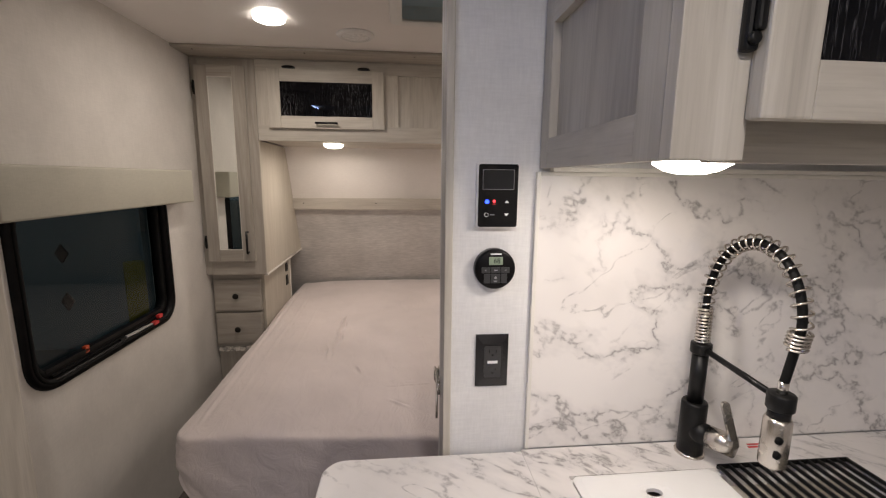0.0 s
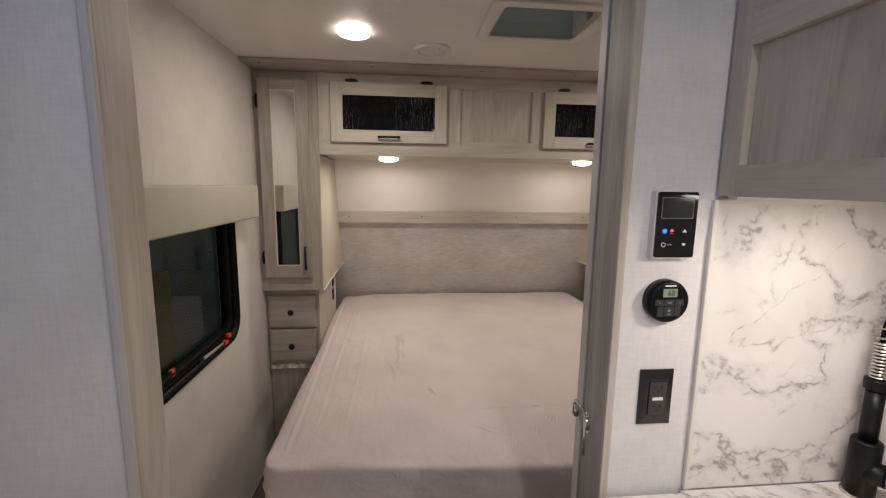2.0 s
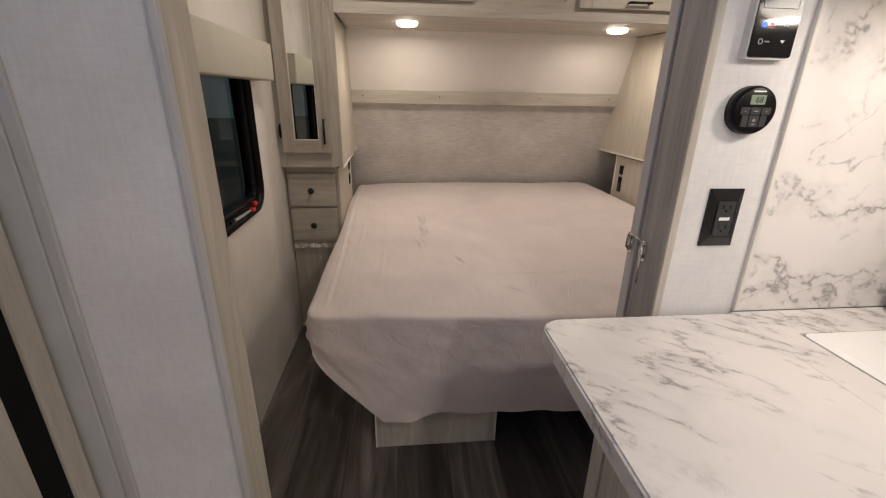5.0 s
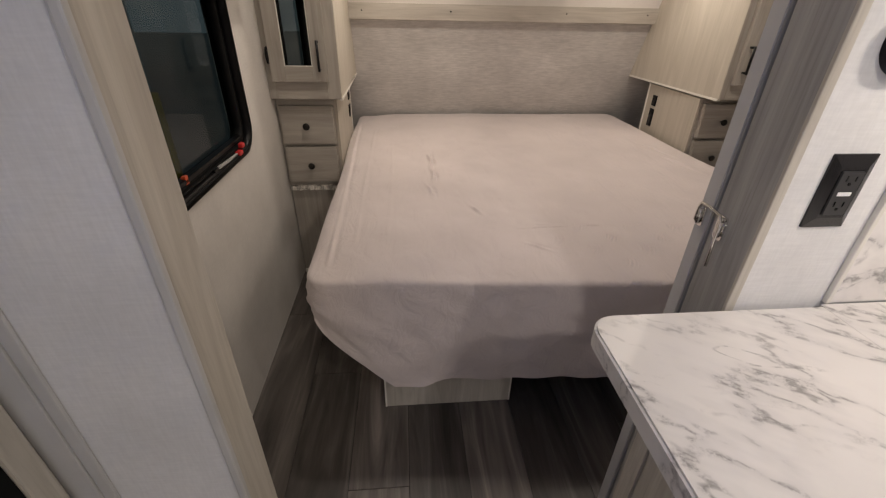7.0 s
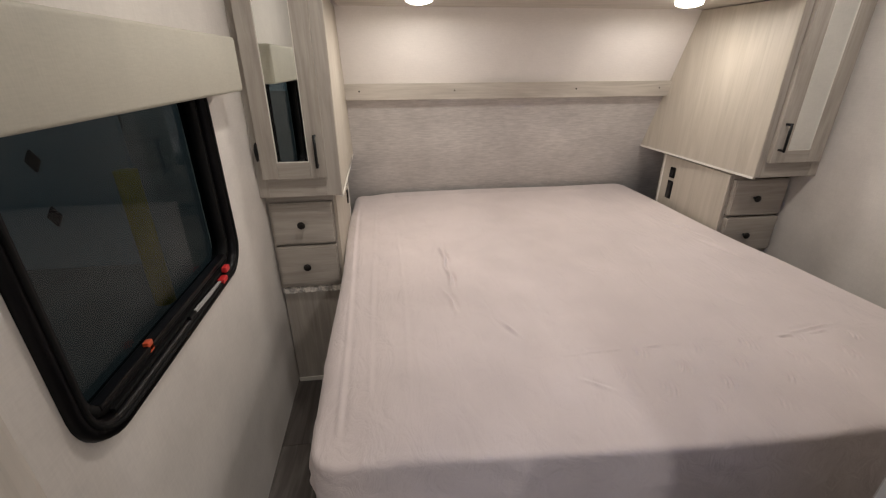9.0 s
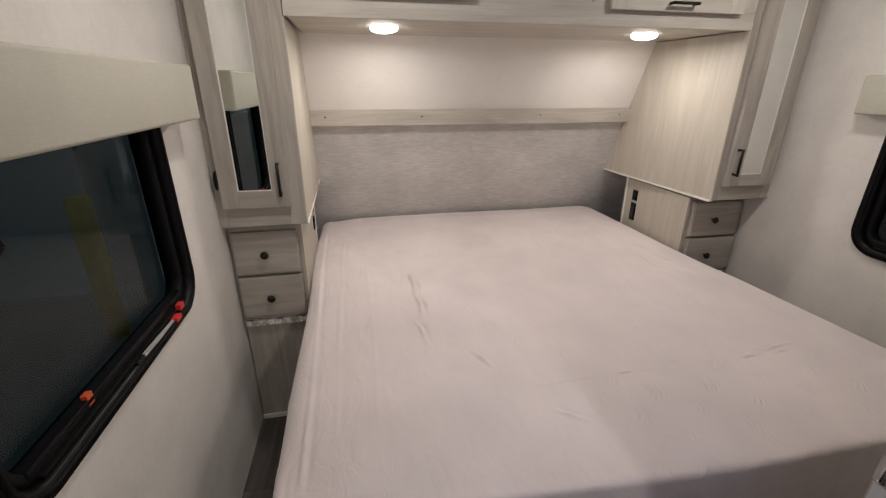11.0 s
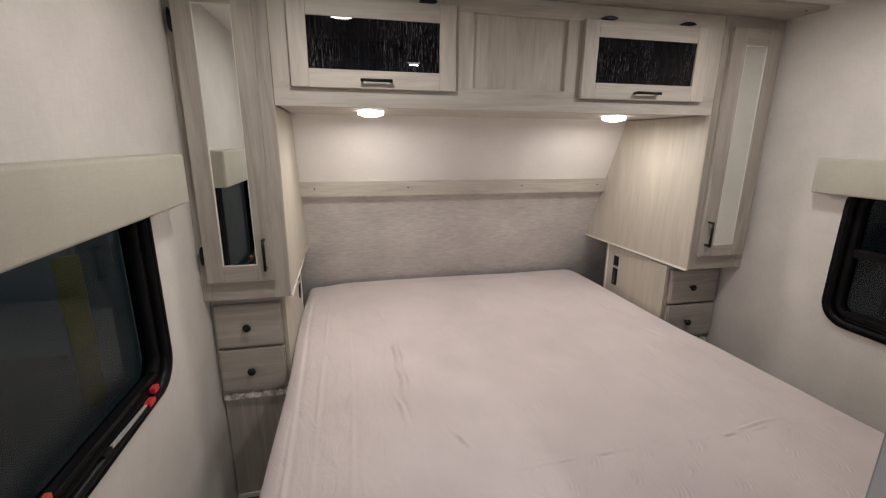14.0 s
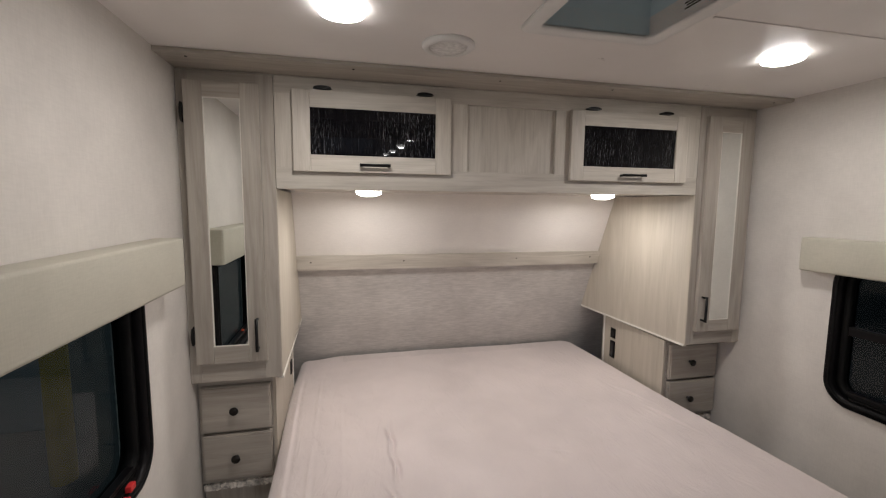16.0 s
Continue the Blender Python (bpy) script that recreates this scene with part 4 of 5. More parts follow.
def bed_cover():
    bm = bmesh.new()
    R, rc = 0.014, 0.07

    def spread(near, far, edge):
        head = [0.0, 0.002, 0.005, 0.009, 0.014, 0.022, 0.045]
        mid, at = [], 0.045
        while at < edge - 0.052:
            at += near if at < 0.46 else far
            mid.append(at)
        return head + mid + [edge - h for h in reversed(head)]

    us, vs = spread(0.0046, 0.0034, 1.94), spread(0.0030, 0.0075, BY1 - BY0)
    grid = []
    for v in vs:
        row = []
        y = BY0 + v
        for u in us:
            xl, xr = left_edge(y), right_edge(y)
            x = xl + (xr - xl) * u / 1.94
            yy = y + (front_edge(x) - BY0) * (1 - v / (BY1 - BY0)) ** 2
            du, dv = min(u, 1.94 - u), min(v, BY1 - BY0 - v)
            px, py = x, yy
            if du < rc and dv < rc:      # round the corners in plan
                a, b = 1 - du / rc, 1 - dv / rc
                sa, sb = a * math.sqrt(1 - b * b / 2), b * math.sqrt(1 - a * a / 2)
                sx, sy = (1 if u > 1 else -1), (1 if v > 1 else -1)
                px += sx * (sa - a) * rc
                py += sy * (sb - b) * rc
                d = rc * (1 - math.hypot(sa, sb))
            else:
                d = min(du, dv)
            Q = R + 0.03 * smooth01((BX0 + 0.25 - x) / 0.2) * smooth01((y - BY0) / 0.3)
            drop = 0.0 if d >= Q else Q - math.sqrt(max(0.0, Q * Q - (Q - d) ** 2))
            z = 0.640 + 0.031 * (y - BY0) - drop + fold(px, py) * smooth01(d / 0.05 + 0.25)
            z += 0.012 * smooth01(min(du, 0.5) / 0.5) * smooth01(min(dv, 0.5) / 0.5)
            row.append(bm.verts.new((px, py, z)))
        grid.append(row)
    for a, b in zip(grid, grid[1:]):
        for i in range(len(us) - 1):
            bm.faces.new((a[i], a[i + 1], b[i + 1], b[i]))
    loop = grid[0][:-1] + [r[-1] for r in grid[:-1]] + grid[-1][:0:-1] + [r[0] for r in grid[:0:-1]]
    rows, above = 26, loop
    for k in range(1, rows + 1):
        f = k / rows
        below = []
        for v in loop:
            x, y, z = v.co
            out = 0.008 * math.sin(f * math.pi) + 0.016 * f * noise.noise(Vector((x * 6 + f * 1.5, y * 6, f * 2.6))) + 0.006 * noise.noise(Vector((x * 13 - f * 3, y * 13, f * 6)))
            ny = -1.0 if y < BY0 + 0.03 else 0.0
            nx = -1.0 if x < BX0 + 0.05 else (1.0 if x > right_edge(y) - 0.05 else 0.0)
            low = hem(x, y)
            below.append(bm.verts.new((x + nx * out, y + ny * (out + 0.006 * f), z + (low - z) * f)))
        for i in range(len(loop)):
            j = (i + 1) % len(loop)
            bm.faces.new((above[i], above[j], below[j], below[i]))
        above = below
    bmesh.ops.recalc_face_normals(bm, faces=bm.faces)
    return bm


bed = thing("bed", "large bed with an unmade mauve-grey fitted cover on a box base", "bed")
part("mattress_cover", bed_cover(), cover_cloth, bed, "mauve-grey creased fitted cover", True)
part("platform", box(-0.60, 1.09, 1.43, 3.12, 0.27, 0.32, 0.004), oak_x, bed, "bed board")
base = part("base", box(-0.480, -0.010, 1.376, 3.0, 0.0, 0.269), oak_z, bed, "washed oak box base")
parts("edge_band", ((-0.486, -0.4802, 1.374, 1.390, 0.0, 0.269), (-0.0098, -0.004, 1.374, 1.390, 0.0, 0.269)), white_edge, base, "white edge band")

# crumpled clear film left along the head of the mattress
film_ob = thing("plastic_film", "crumpled clear plastic film along the mattress head", "packaging")
bm = bmesh.new()
rows = []
for k in range(121):
    x = -0.45 + 1.20 * k / 120
    y, z = 3.11 + 0.006 * noise.noise(Vector((x * 14, 0, 1))), 0.712 + 0.012 * noise.noise(Vector((x * 22, 3, 1)))
    h = 0.022 + 0.014 * noise.noise(Vector((x * 17, 5, 2)))
    rows.append([bm.verts.new((x, y + 0.012 * j + 0.01 * noise.noise(Vector((x * 40, j, 7))), z - 0.012 + h * j)) for j in range(3)])
for a, b in zip(rows, rows[1:]):
    for j in range(2):
        bm.faces.new((a[j], b[j], b[j + 1], a[j + 1]))
part("sheet", bm, clear_glass("clear_film", (0.95, 0.95, 0.95), 0.28), film_ob)

# ---- sliding door and its latch ----
sdoor = structure("door_1", box(JR + 0.004, 0.86, 0.905, 0.943, 0.03, 1.96, 0.004), ash_z, "grey wood-grain sliding door, pushed open behind the partition", "door")
part("edge_band", box(JR + 0.0015, JR + 0.0045, 0.909, 0.939, 0.03, 1.96, 0.001), grey_trim, sdoor, "grey edge band")
latch = thing("door_latch", "chrome swing latch joining the sliding door and jamb", "latch")
LZ = -0.036
for y in (0.873, 0.930):
    x = JR if y < 0.9 else JR + 0.0015
    pl = part("plate", prism(rounded(y - 0.011, y + 0.011, 1.028 + LZ, 1.072 + LZ, 0.006, 4), "x", x - 0.003, x), chrome, latch)
    for z in (1.035 + LZ, 1.065 + LZ):
        part("screw", lathe([(0.0045, 0), (0.0045, -0.0035), (0.002, -0.005)], (x - 0.003, y, z), "x", 12), chrome, pl, "", True)
    part("barrel", rod((x - 0.007, y - 0.004, 1.037 + LZ), (x - 0.007, y - 0.004, 1.063 + LZ), 0.0055), chrome, pl, "", True)
part("loop", tube([(JR - 0.010, y, z + LZ) for y, z in ((0.864, 0.978), (0.866, 1.03), (0.868, 1.064), (0.873, 1.074), (0.900, 1.077), (0.922, 1.076), (0.928, 1.066), (0.928, 1.04))], 0.0028, 10), chrome, latch, "bent chrome rod", True)


# ---- wall controls ----
WY = 0.803
panel = thing("control_panel", "white-edged black glass wall control with lit buttons", "control panel")
part("housing", prism(rounded(0.2185, 0.3025, 1.394, 1.522, 0.006, 4), "y", WY - 0.016, WY), white_plastic, panel)
face = part("face", prism(rounded(0.2215, 0.2995, 1.397, 1.519, 0.004, 4), "y", WY - 0.019, WY - 0.0162), screen_glass, panel, "black glass front")
part("screen", prism(rounded(0.230, 0.291, 1.471, 1.508, 0.001, 2), "y", WY - 0.0196, WY - 0.0191), plain("grey_display", (0.02, 0.02, 0.022), 0.12), panel, "dark display")
part("screen_border", hoop(rounded(0.2292, 0.2918, 1.470, 1.509, 0.001, 2), rounded(0.2302, 0.2908, 1.471, 1.508, 0.001, 2), "y", WY - 0.0192, WY - 0.0199), grey_print, panel)
part("power_button", lathe([(0.0042, 0), (0.0042, -0.0008)], (0.2385, WY - 0.0192, 1.4465), "y", 20), blue_led, panel, "lit blue power button", True)
part("indicator", lathe([(0.0026, 0), (0.0026, -0.0008)], (0.2525, WY - 0.0192, 1.4475), "y", 16), red_led, panel, "lit red indicator", True)
part("print_line", box(0.2485, 0.2565, WY - 0.0197, WY - 0.0191, 1.4412, 1.4425), red_plastic, panel)
part("up_arrow", prism([(0.2735, 1.4445), (0.2825, 1.4445), (0.278, 1.4495)], "y", WY - 0.0197, WY - 0.0191), white_paint, panel)
part("down_arrow", prism([(0.2735, 1.4235), (0.2825, 1.4235), (0.278, 1.4185)], "y", WY - 0.0197, WY - 0.0191), white_paint, panel)
part("return_mark", hoop([(0.238 + 0.0043 * math.cos(2 * math.pi * k / 20), 1.421 + 0.0043 * math.sin(2 * math.pi * k / 20)) for k in range(20)],
                         [(0.238 + 0.0034 * math.cos(2 * math.pi * k / 20), 1.421 + 0.0034 * math.sin(2 * math.pi * k / 20)) for k in range(20)], "y", WY - 0.0191, WY - 0.0197), white_paint, panel)
part("print_line", box(0.245, 0.254, WY - 0.0197, WY - 0.0191, 1.4200, 1.4220), grey_print, panel)

tc = (0.2595, WY, 1.311)
plain("charcoal_button", (0.03, 0.03, 0.032), 0.5)
thermo = thing("thermostat", "round black wall thermostat showing 68", "thermostat")
part("housing", lathe([(0.0415, 0), (0.0415, -0.016), (0.0395, -0.0205), (0.036, -0.022)], tc, "y", 48), black_plastic, thermo, "", True)
part("display", prism(rounded(0.2455, 0.2735, 1.321, 1.337, 0.001, 2), "y", WY - 0.0228, WY - 0.0215), lcd, thermo, "green-grey display")
letters("digits", "68", 0.0145, dark_print, thermo, pose(0.2615, WY - 0.0229, 1.3285, 90, 0, 0))
part("brand_bar", box(0.2485, 0.2705, WY - 0.0226, WY - 0.0215, 1.3415, 1.3440), white_paint, thermo)
for x0, x1, z0, z1 in ((0.231, 0.2485, 1.304, 1.316), (0.2500, 0.2690, 1.304, 1.316), (0.2705, 0.288, 1.304, 1.316), (0.2360, 0.2485, 1.283, 1.3025), (0.2500, 0.2690, 1.283, 1.3025), (0.2705, 0.283, 1.283, 1.3025)):
    part("button", box(x0, x1, WY - 0.0232, WY - 0.0215, z0, z1, 0.0006), bpy.data.materials["charcoal_button"], thermo)
part("up_mark", prism([(0.2375, 1.3085), (0.2395, 1.3115), (0.2415, 1.3085), (0.2395, 1.3100)], "y", WY - 0.0237, WY - 0.0231), grey_print, thermo)
part("down_mark", prism([(0.2775, 1.3115), (0.2795, 1.3085), (0.2815, 1.3115), (0.2795, 1.3100)], "y", WY - 0.0237, WY - 0.0231), grey_print, thermo)
part("print_line", box(0.2560, 0.2635, WY - 0.0237, WY - 0.0231, 1.3090, 1.3110), grey_print, thermo)
part("lamp_mark", lathe([(0.0028, 0), (0.0028, -0.0006)], (0.2595, WY - 0.0231, 1.2945), "y", 14), grey_print, thermo)
part("print_line", box(0.2565, 0.2625, WY - 0.0237, WY - 0.0231, 1.2865, 1.2885), grey_print, thermo)

outlet = thing("wall_outlet", "black double power socket with a white test strip", "outlet")
ox0, ox1, oz0, oz1 = 0.2265, 0.2960, 1.051, 1.167
bm = bmesh.new()
o = [bm.verts.new((x, WY, z)) for x, z in ((ox0, oz0), (ox1, oz0), (ox1, oz1), (ox0, oz1))]
i = [bm.verts.new((x, WY - 0.009, z)) for x, z in ((ox0 + 0.013, oz0 + 0.018), (ox1 - 0.013, oz0 + 0.018), (ox1 - 0.013, oz1 - 0.018), (ox0 + 0.013, oz1 - 0.018))]
lip = [bm.verts.new((v.co.x, WY - 0.0035, v.co.z)) for v in o]
bm.faces.new(i)
for p, q in ((o, lip), (lip, i)):
    for k in range(4):
        bm.faces.new((p[k], p[(k + 1) % 4], q[(k + 1) % 4], q[k]))
bmesh.ops.recalc_face_normals(bm, faces=bm.faces)
part("plate", bm, plain("gloss_black_plastic", (0.012, 0.011, 0.012), 0.22, vary=0.2), outlet, "bevelled black plate")
part("receptacle", prism(rounded(0.2435, 0.279, 1.0745, 1.1435, 0.002, 2), "y", WY - 0.0115, WY - 0.0089), plain("charcoal_plastic", (0.035, 0.034, 0.035), 0.4), outlet)
part("test_strip", box(0.2505, 0.272, WY - 0.0123, WY - 0.0113, 1.1060, 1.1120), white_paint, outlet, "white printed strip")
for zc in (1.129, 1.089):
    part("slot", box(0.2530, 0.2550, WY - 0.0121, WY - 0.0112, zc, zc + 0.008), screen_glass, outlet)
    part("slot", box(0.2675, 0.2695, WY - 0.0121, WY - 0.0112, zc, zc + 0.007), screen_glass, outlet)
    part("slot", lathe([(0.0024, 0), (0.0024, -0.0008)], (0.2612, WY - 0.0113, zc - 0.0045), "y", 12), screen_glass, outlet)

# ---- kitchen counter ----
splash = structure("backsplash", box(0.349, XR, 0.7965, 0.8025, 0.901, 1.505), marble_top, "white marble-look splash panel with grey veins", "backsplash")
structure("trim_backsplash", boxes((0.340, 0.3485, 0.793, 0.8025, 0.901, 1.505, 0.002), (0.3486, XR, 0.794, 0.8025, 1.4975, 1.506, 0.002)), white_edge, "white edge strip round the splash panel", "trim")
worktop = thing("worktop", "white marble-look worktop with a rounded end", "worktop")


def counter_outline():
    pts = [(0.3310, 0.16), (0.3310, 0.7905)]
    r, c = 0.045, (-0.092 + 0.045, 0.7905 - 0.045)
    pts += [(c[0] + r * math.cos(radians(a)), c[1] + r * math.sin(radians(a))) for a in range(90, 181, 10)]
    r2, c2 = 0.05, (-0.092 + 0.05, 0.16 + 0.05)
    pts += [(c2[0] + r2 * math.cos(radians(a)), c2[1] + r2 * math.sin(radians(a))) for a in range(180, 271, 10)]
    return pts


bm = prism(counter_outline(), "z", 0.866, 0.9)
rim_edges = [e for e in bm.edges if abs(e.verts[0].co.z - 0.9) < 1e-5 and abs(e.verts[1].co.z - 0.9) < 1e-5 and not (e.verts[0].co.x > 0.33 and e.verts[1].co.x > 0.33)]
bmesh.ops.bevel(bm, geom=rim_edges, offset=0.004, segments=2, affect="EDGES")
part("end_section", bm, marble_top, worktop)
SX0, SX1, SY0, SY1 = 0.405, 1.03, 0.28, 0.702
part("sink_section", hoop([(0.3316, 0.16), (XR - 0.002, 0.16), (XR - 0.002, 0.7935), (0.3316, 0.7935)], [(SX0, SY0), (SX1, SY0), (SX1, SY1), (SX0, SY1)], "z", 0.866, 0.9, 0.001), marble_top, worktop)
sink = thing("sink", "white sink let into the marble-look worktop", "sink")
part("basin", boxes((SX0 + 0.0005, SX0 + 0.012, SY0 + 0.0005, SY1 - 0.0005, 0.70, 0.892), (SX1 - 0.012, SX1 - 0.0005, SY0 + 0.0005, SY1 - 0.0005, 0.70, 0.892), (SX0 + 0.012, SX1 - 0.012, SY0 + 0.0005, SY0 + 0.012, 0.70, 0.892),
                    (SX0 + 0.012, SX1 - 0.012, SY1 - 0.012, SY1 - 0.0005, 0.70, 0.892), (SX0 + 0.012, SX1 - 0.012, SY0 + 0.012, SY1 - 0.012, 0.69, 0.70)), white_plastic, sink)
board = thing("sink_cover", "white cutting board with a finger hole laid over the sink", "cutting board")
bo = rounded(SX0 + 0.003, 0.712, SY0 + 0.003, SY1 - 0.003, 0.016, 8)
bo = [tuple(p[i] + (q[i] - p[i]) * k / 12 for i in (0, 1)) for p, q in zip(bo, bo[1:] + bo[:1]) for k in range(12 if math.dist(p, q) > 0.05 else 1)]
order = sorted(bo, key=lambda p: math.atan2(p[1] - 0.645, p[0] - 0.552))
ho2 = []
for p in order:
    a = math.atan2(p[1] - 0.645, p[0] - 0.552)
    ho2.append((0.552 + 0.016 * math.cos(a), 0.645 + 0.011 * math.sin(a)))
part("board", hoop(order, ho2, "z", 0.893, 0.9045), plain("white_board", (0.82, 0.81, 0.79), 0.3, vary=0.02), board)
rack = thing("drying_rack", "black roll-up drying rack lying over the sink", "drying rack")
n = 14
for k in range(n):
    x = 0.726 + (1.018 - 0.726) * k / (n - 1)
    part("bar", rod((x, SY0 - 0.012, 0.9065), (x, SY1 - 0.004, 0.9065), 0.0042, sides=10), black_metal, rack, "", True)
part("end_strip", boxes((0.722, 1.022, SY1 - 0.006, SY1 - 0.001, 0.9005, 0.9105, 0.002)), black_rubber, rack)
part("end_strip", boxes((0.718, 1.026, SY0 - 0.016, SY0 - 0.006, 0.9005, 0.9135, 0.002)), black_rubber, rack)

unit = thing("base_cabinet", "washed oak kitchen base cabinet under the worktop", "cabinet")
part("body", box(0.082, XR - 0.004, 0.20, 0.786, 0.0, 0.865, 0.002), oak_z, unit)
part("corner_post", box(0.074, 0.081, 0.745, 0.786, 0.0, 0.864, 0.001), oak_z, unit)
part("side_panel", box(0.076, 0.081, 0.20, 0.738, 0.0, 0.864, 0.001), oak_z, unit)

# ---- faucet ----
fx, fy = 0.702, 0.757
faucet = thing("faucet", "black and brushed-steel spring kitchen faucet by the sink", "faucet")
part("base_ring", lathe([(0.030, 0), (0.030, 0.003), (0.028, 0.005)], (fx, fy, 0.9), "z", 32), nickel, faucet, "", True)
part("body", lathe([(0.0255, 0.005), (0.0255, 0.118), (0.0235, 0.122), (0.017, 0.122)], (fx, fy, 0.9), "z", 32), black_metal, faucet, "matte black body", True)
part("riser", lathe([(0.0155, 0.122), (0.0155, 0.232)], (fx, fy, 0.9), "z", 24), black_metal, faucet, "", True)
part("collar", lathe([(0.0195, 0.232), (0.0205, 0.234), (0.0205, 0.252), (0.0195, 0.254)], (fx, fy, 0.9), "z", 24), black_metal, faucet, "", True)
part("valve_neck", rod((fx, fy, 0.955), (fx + 0.009, fy - 0.038, 0.963), 0.0225), black_metal, faucet, "", True)
part("valve_cap", rod((fx + 0.009, fy - 0.038, 0.963), (fx + 0.034, fy - 0.080, 0.964), 0.0225), nickel, faucet, "brushed steel cap", True)
bm = prism(rounded(-0.0075, 0.0075, -0.004, 0.098, 0.006, 4), "y", -0.004, 0.003)
bm.transform(Matrix.Translation((fx + 0.030, fy - 0.083, 0.968)) @ Euler((radians(-4), radians(-17), 0)).to_matrix().to_4x4())
part("lever", bm, nickel, faucet, "brushed steel lever")
part("heat_mark", lathe([(0.003, 0), (0.003, -0.001)], (fx + 0.014, fy - 0.0690, 0.980), "y", 12), red_plastic, faucet)


def hose(t):
    """The bent hose: up from the riser, over, and down to the spray head."""
    if t < 0.18:
        return Vector((fx, fy, 1.154 + 0.087 * t / 0.18))
    if t < 0.86:
        a = math.pi * (t - 0.18) / 0.68
        return Vector((fx, fy - 0.1045 * (1 - math.cos(a)), 1.241 + 0.135 * math.sin(a) + 0.026 * (t - 0.18)))
    f = (t - 0.86) / 0.14
    return Vector((fx - 0.008 * f, fy - 0.209 + 0.008 * f, 1.2587 - 0.097 * f))


run = [hose(k / 90) for k in range(91)]
part("hose", tube(run, 0.0070, 12), black_rubber, faucet, "black hose", True)


def coil(t0, t1, turns, radius, wire, steps=16):
    pts = []
    n = int(turns * steps)
    for k in range(n + 1):
        t = t0 + (t1 - t0) * k / n
        p, q = hose(t), hose(min(t + 0.004, 1.0))
        way = (q - p).normalized()
        side = Vector((1, 0, 0))
        other = way.cross(side).normalized()
        a = 2 * math.pi * turns * k / n
        pts.append(p + radius * (math.cos(a) * side + math.sin(a) * other))
    return tube(pts, wire, 6)


part("spring", coil(0.16, 0.872, 22, 0.0137, 0.0020), nickel, faucet, "open steel spring", True)
part("spring_end", coil(0.0, 0.16, 11, 0.0128, 0.0026), nickel, faucet, "tight steel coil", True)
part("spring_end", coil(0.865, 0.905, 4.5, 0.0150, 0.0024), nickel, faucet, "tight steel coil", True)
hx, hy, HZ = fx - 0.008, fy - 0.201, 0.034
part("hose_ferrule", rod((hx, hy, 1.112 + HZ), (hx, hy, 1.134 + HZ), 0.0078), chrome, faucet, "", True)
part("holder_arm", rod((fx, fy - 0.012, 1.143), (hx, hy + 0.014, 1.103 + HZ), 0.0058), black_metal, faucet, "", True)
part("holder", lathe([(0.019, 0.0), (0.0205, 0.002), (0.0205, 0.026), (0.019, 0.028)], (hx, hy, 1.086 + HZ), "z", 24), black_metal, faucet, "", True)
part("head_neck", rod((hx, hy, 1.066 + HZ), (hx, hy, 1.090 + HZ), 0.0165), black_metal, faucet, "", True)
head = part("spray_head", lathe([(0.0195, 0.0), (0.0205, 0.003), (0.0205, 0.080), (0.0178, 0.086)], (hx, hy, 0.986 + HZ), "z", 32), nickel, faucet, "brushed steel spray head", True)
for z in (1.040 + HZ, 1.014 + HZ):
    part("spray_button", lathe([(0.0068, 0), (0.0062, -0.004), (0.003, -0.005)], (hx - 0.0115, hy - 0.0165, z), "y", 16), black_rubber, head, "", True)
tag = thing("counter_tag", "small red printed text mark on the worktop", "label")
part("print_line", box(0.852, 0.900, 0.767, 0.772, 0.9002, 0.9008), red_plastic, tag)
part("print_line", box(0.846, 0.890, 0.758, 0.763, 0.9002, 0.9008), red_plastic, tag)

# ---- kitchen overhead cabinet ----
KX, KY, KZ = 0.345, 0.381, 1.512
kit = thing("kitchen_cabinet", "washed oak kitchen wall cabinet with a grey framed end", "cabinet")
side = part("end_panel", box(KX + 0.016, KX + 0.022, KY + 0.021, 0.795, KZ + 0.001, ZC - 0.003), oak_z, kit, "grey framed end panel")
parts("stile", ((KX, KX + 0.0158, 0.758, 0.796, KZ, ZC - 0.002, 0.0015), (KX, KX + 0.0158, KY + 0.0195, 0.455, KZ, ZC - 0.002, 0.0015)), oak_z, side)
parts("rail", ((KX + 0.0006, KX + 0.0158, 0.455, 0.758, KZ, 1.567, 0.001), (KX + 0.0006, KX + 0.0158, 0.455, 0.758, 1.768, 1.835, 0.001), (KX + 0.0006, KX + 0.0158, 0.455, 0.758, 2.035, ZC - 0.002, 0.001)), oak_y, side)
parts("inset_edge", ((KX + 0.0008, KX + 0.0158, 0.7535, 0.7582, 1.567, 1.768), (KX + 0.0008, KX + 0.0158, 0.7535, 0.7582, 1.835, 2.035)), oak_z, side, "pale cut edge")
part("front_stile", box(KX - 0.001, 0.424, KY, KY + 0.019, KZ, ZC - 0.002, 0.0015), oak_z, kit)
part("front_rail", box(0.4242, XR - 0.004, KY + 0.050, KY + 0.064, KZ, 1.60, 0.001), oak_x, kit)
part("body", boxes((KX + 0.02, XR - 0.004, KY + 0.066, 0.793, KZ + 0.019, KZ + 0.030), (0.43, XR - 0.004, KY + 0.066, KY + 0.076, 1.6, ZC - 0.002), (0.4242, XR - 0.004, KY + 0.001, KY + 0.064, 1.601, 1.612)), oak_x, kit)
part("mould_strip", box(KX + 0.02, XR - 0.004, 0.772, 0.7935, KZ - 0.006, KZ + 0.002, 0.001), white_edge, kit)
kd = shaker(kit, "door", 0.4175, 0.98, 1.551, 2.03, KY - 0.022, 0.056, 0.021, streaked_glass, "glass_panel", "black glass with fine vertical streaks", oak_z, oak_x, 0.008)
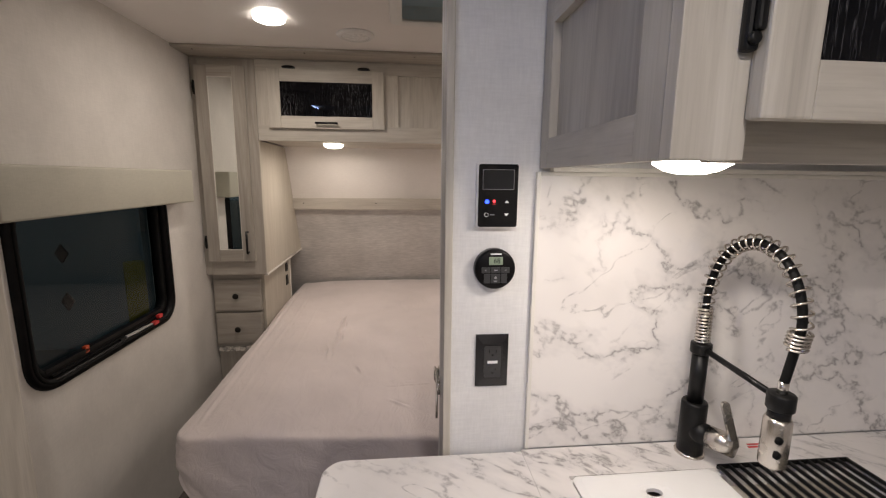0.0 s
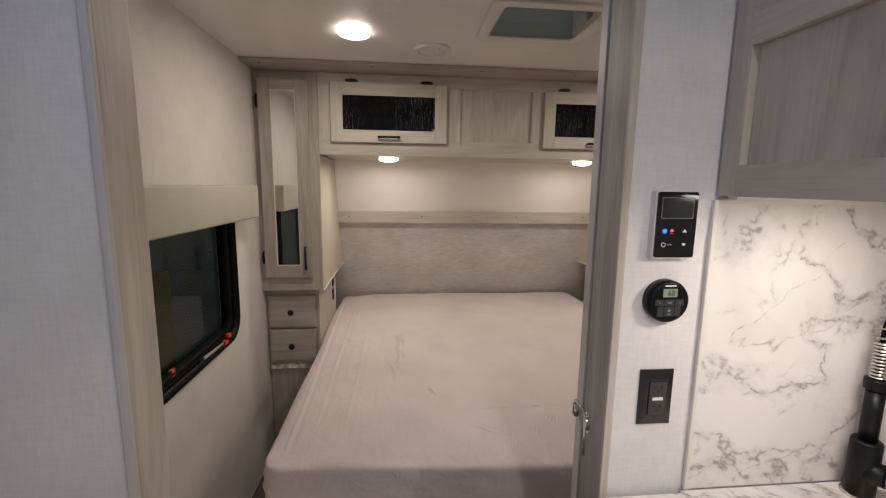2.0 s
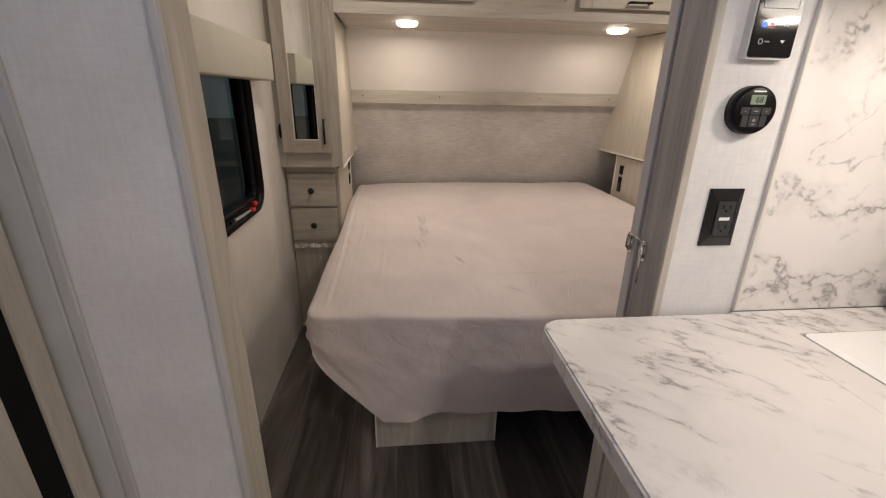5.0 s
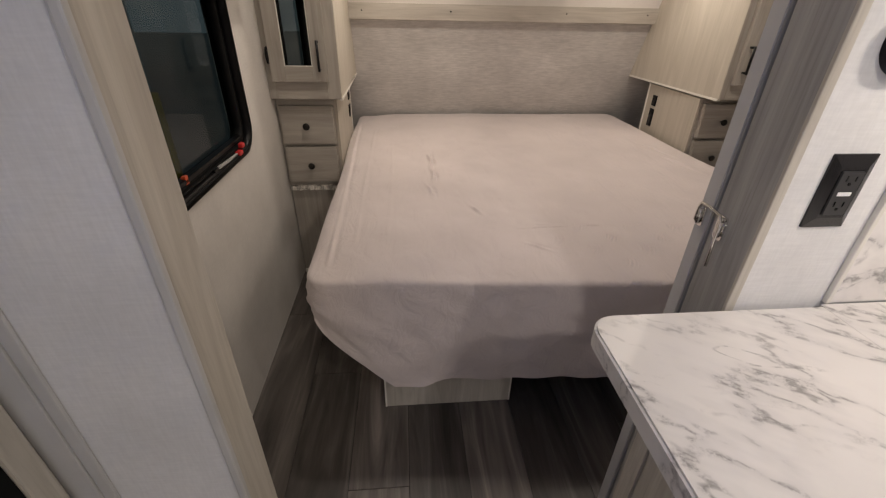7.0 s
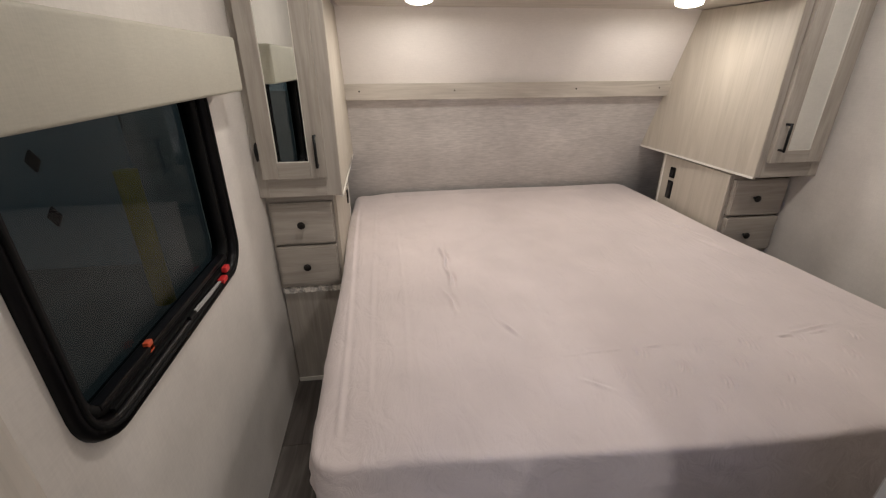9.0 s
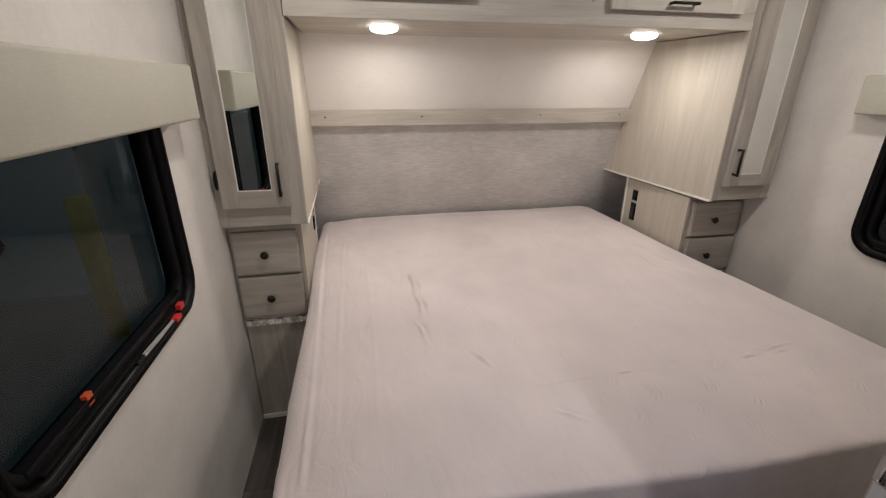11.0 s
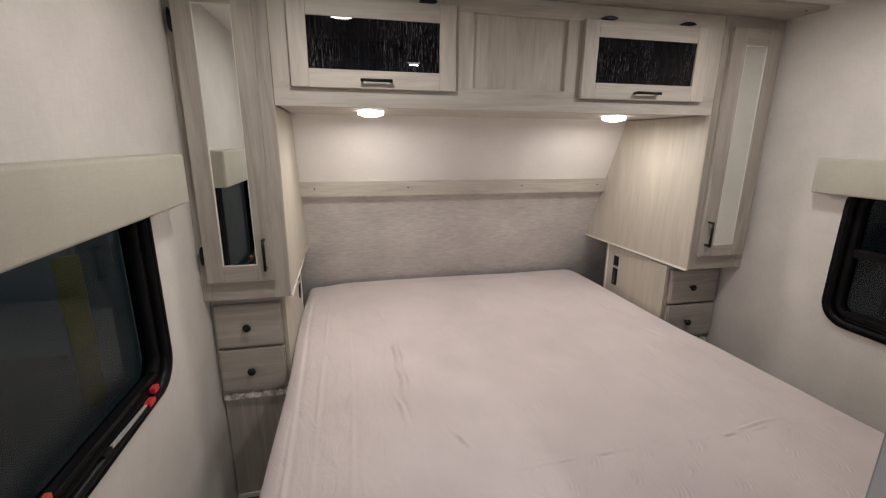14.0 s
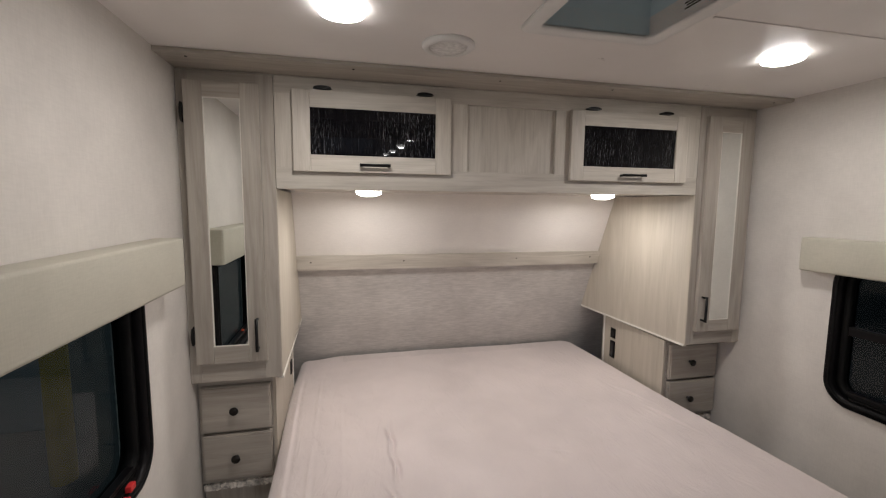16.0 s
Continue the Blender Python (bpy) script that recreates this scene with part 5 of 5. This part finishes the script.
part("hinge", boxes((0.403, 0.4168, KY - 0.012, KY, 1.615, 1.80, 0.004), (0.407, 0.4168, KY - 0.019, KY - 0.012, 1.632, 1.80, 0.003)), black_metal, kit, "black lift hinge")
part("hinge_pin", lathe([(0.006, 0), (0.006, -0.004), (0.004, -0.005)], (0.409, KY - 0.012, 1.626), "y", 16), black_metal, kit, "", True)
puck_lamp("counter_lamp", COUNTER_PUCK[0], COUNTER_PUCK[1], KZ + 0.0188, 0.054, 0.026, warm_lens, COUNTER_PUCK[2], WARM, "round lit puck lamp under the kitchen cabinet", "")

# ---- floor planks ----
PW, PL = 0.195, 1.22
plank_mesh = {}
floor_ob = bpy.data.objects["floor"]
col = 0
x = -0.985
while x < XR + 0.05:
    y = Y0 - (0.37 * col * PL) % PL - 0.06 + {1: 0.05, 3: -0.02}.get(col, 0.0)
    while y < 2.52:
        if (col, 0) not in plank_mesh:
            bm = box(-PW / 2 + 0.0008, PW / 2 - 0.0008, -PL / 2 + 0.0008, PL / 2 - 0.0008, -0.005, 0.0, 0.0008)
            me = bpy.data.meshes.new("plank")
            bm.to_mesh(me)
            bm.free()
            me.materials.append(plank_wood)
            for c in range(40):
                plank_mesh[(c, 0)] = me
        ob = new("plank", plank_mesh[(0, 0)])
        ob.parent = floor_ob
        ob.location = (x + PW / 2, y + PL / 2, 0)
        y += PL
    x += PW
    col += 1

# things outside the windows
gate = thing("garage_door", "pale panel door of the hall seen through the window", "door")
part("panel", box(-8.6, -3.52, 6.0, 6.08, -0.92, 3.2, 0.004), plain("pale_panel", (0.42, 0.50, 0.53), 0.6, vary=0.04, scale=3), gate)
for z in (0.44, -0.23):
    part("catch", prism([(-4.58, z), (-4.50, z + 0.13), (-4.42, z), (-4.50, z - 0.13)], "y", 5.97, 6.0), black_plastic, gate)
post = thing("bollard", "yellow painted round safety post", "bollard")
part("post", rod((-2.97, 4.95, -0.92), (-2.97, 4.95, 0.52), 0.10, sides=28), plain("yellow_paint", (0.50, 0.36, 0.02), 0.5), post, "", True)
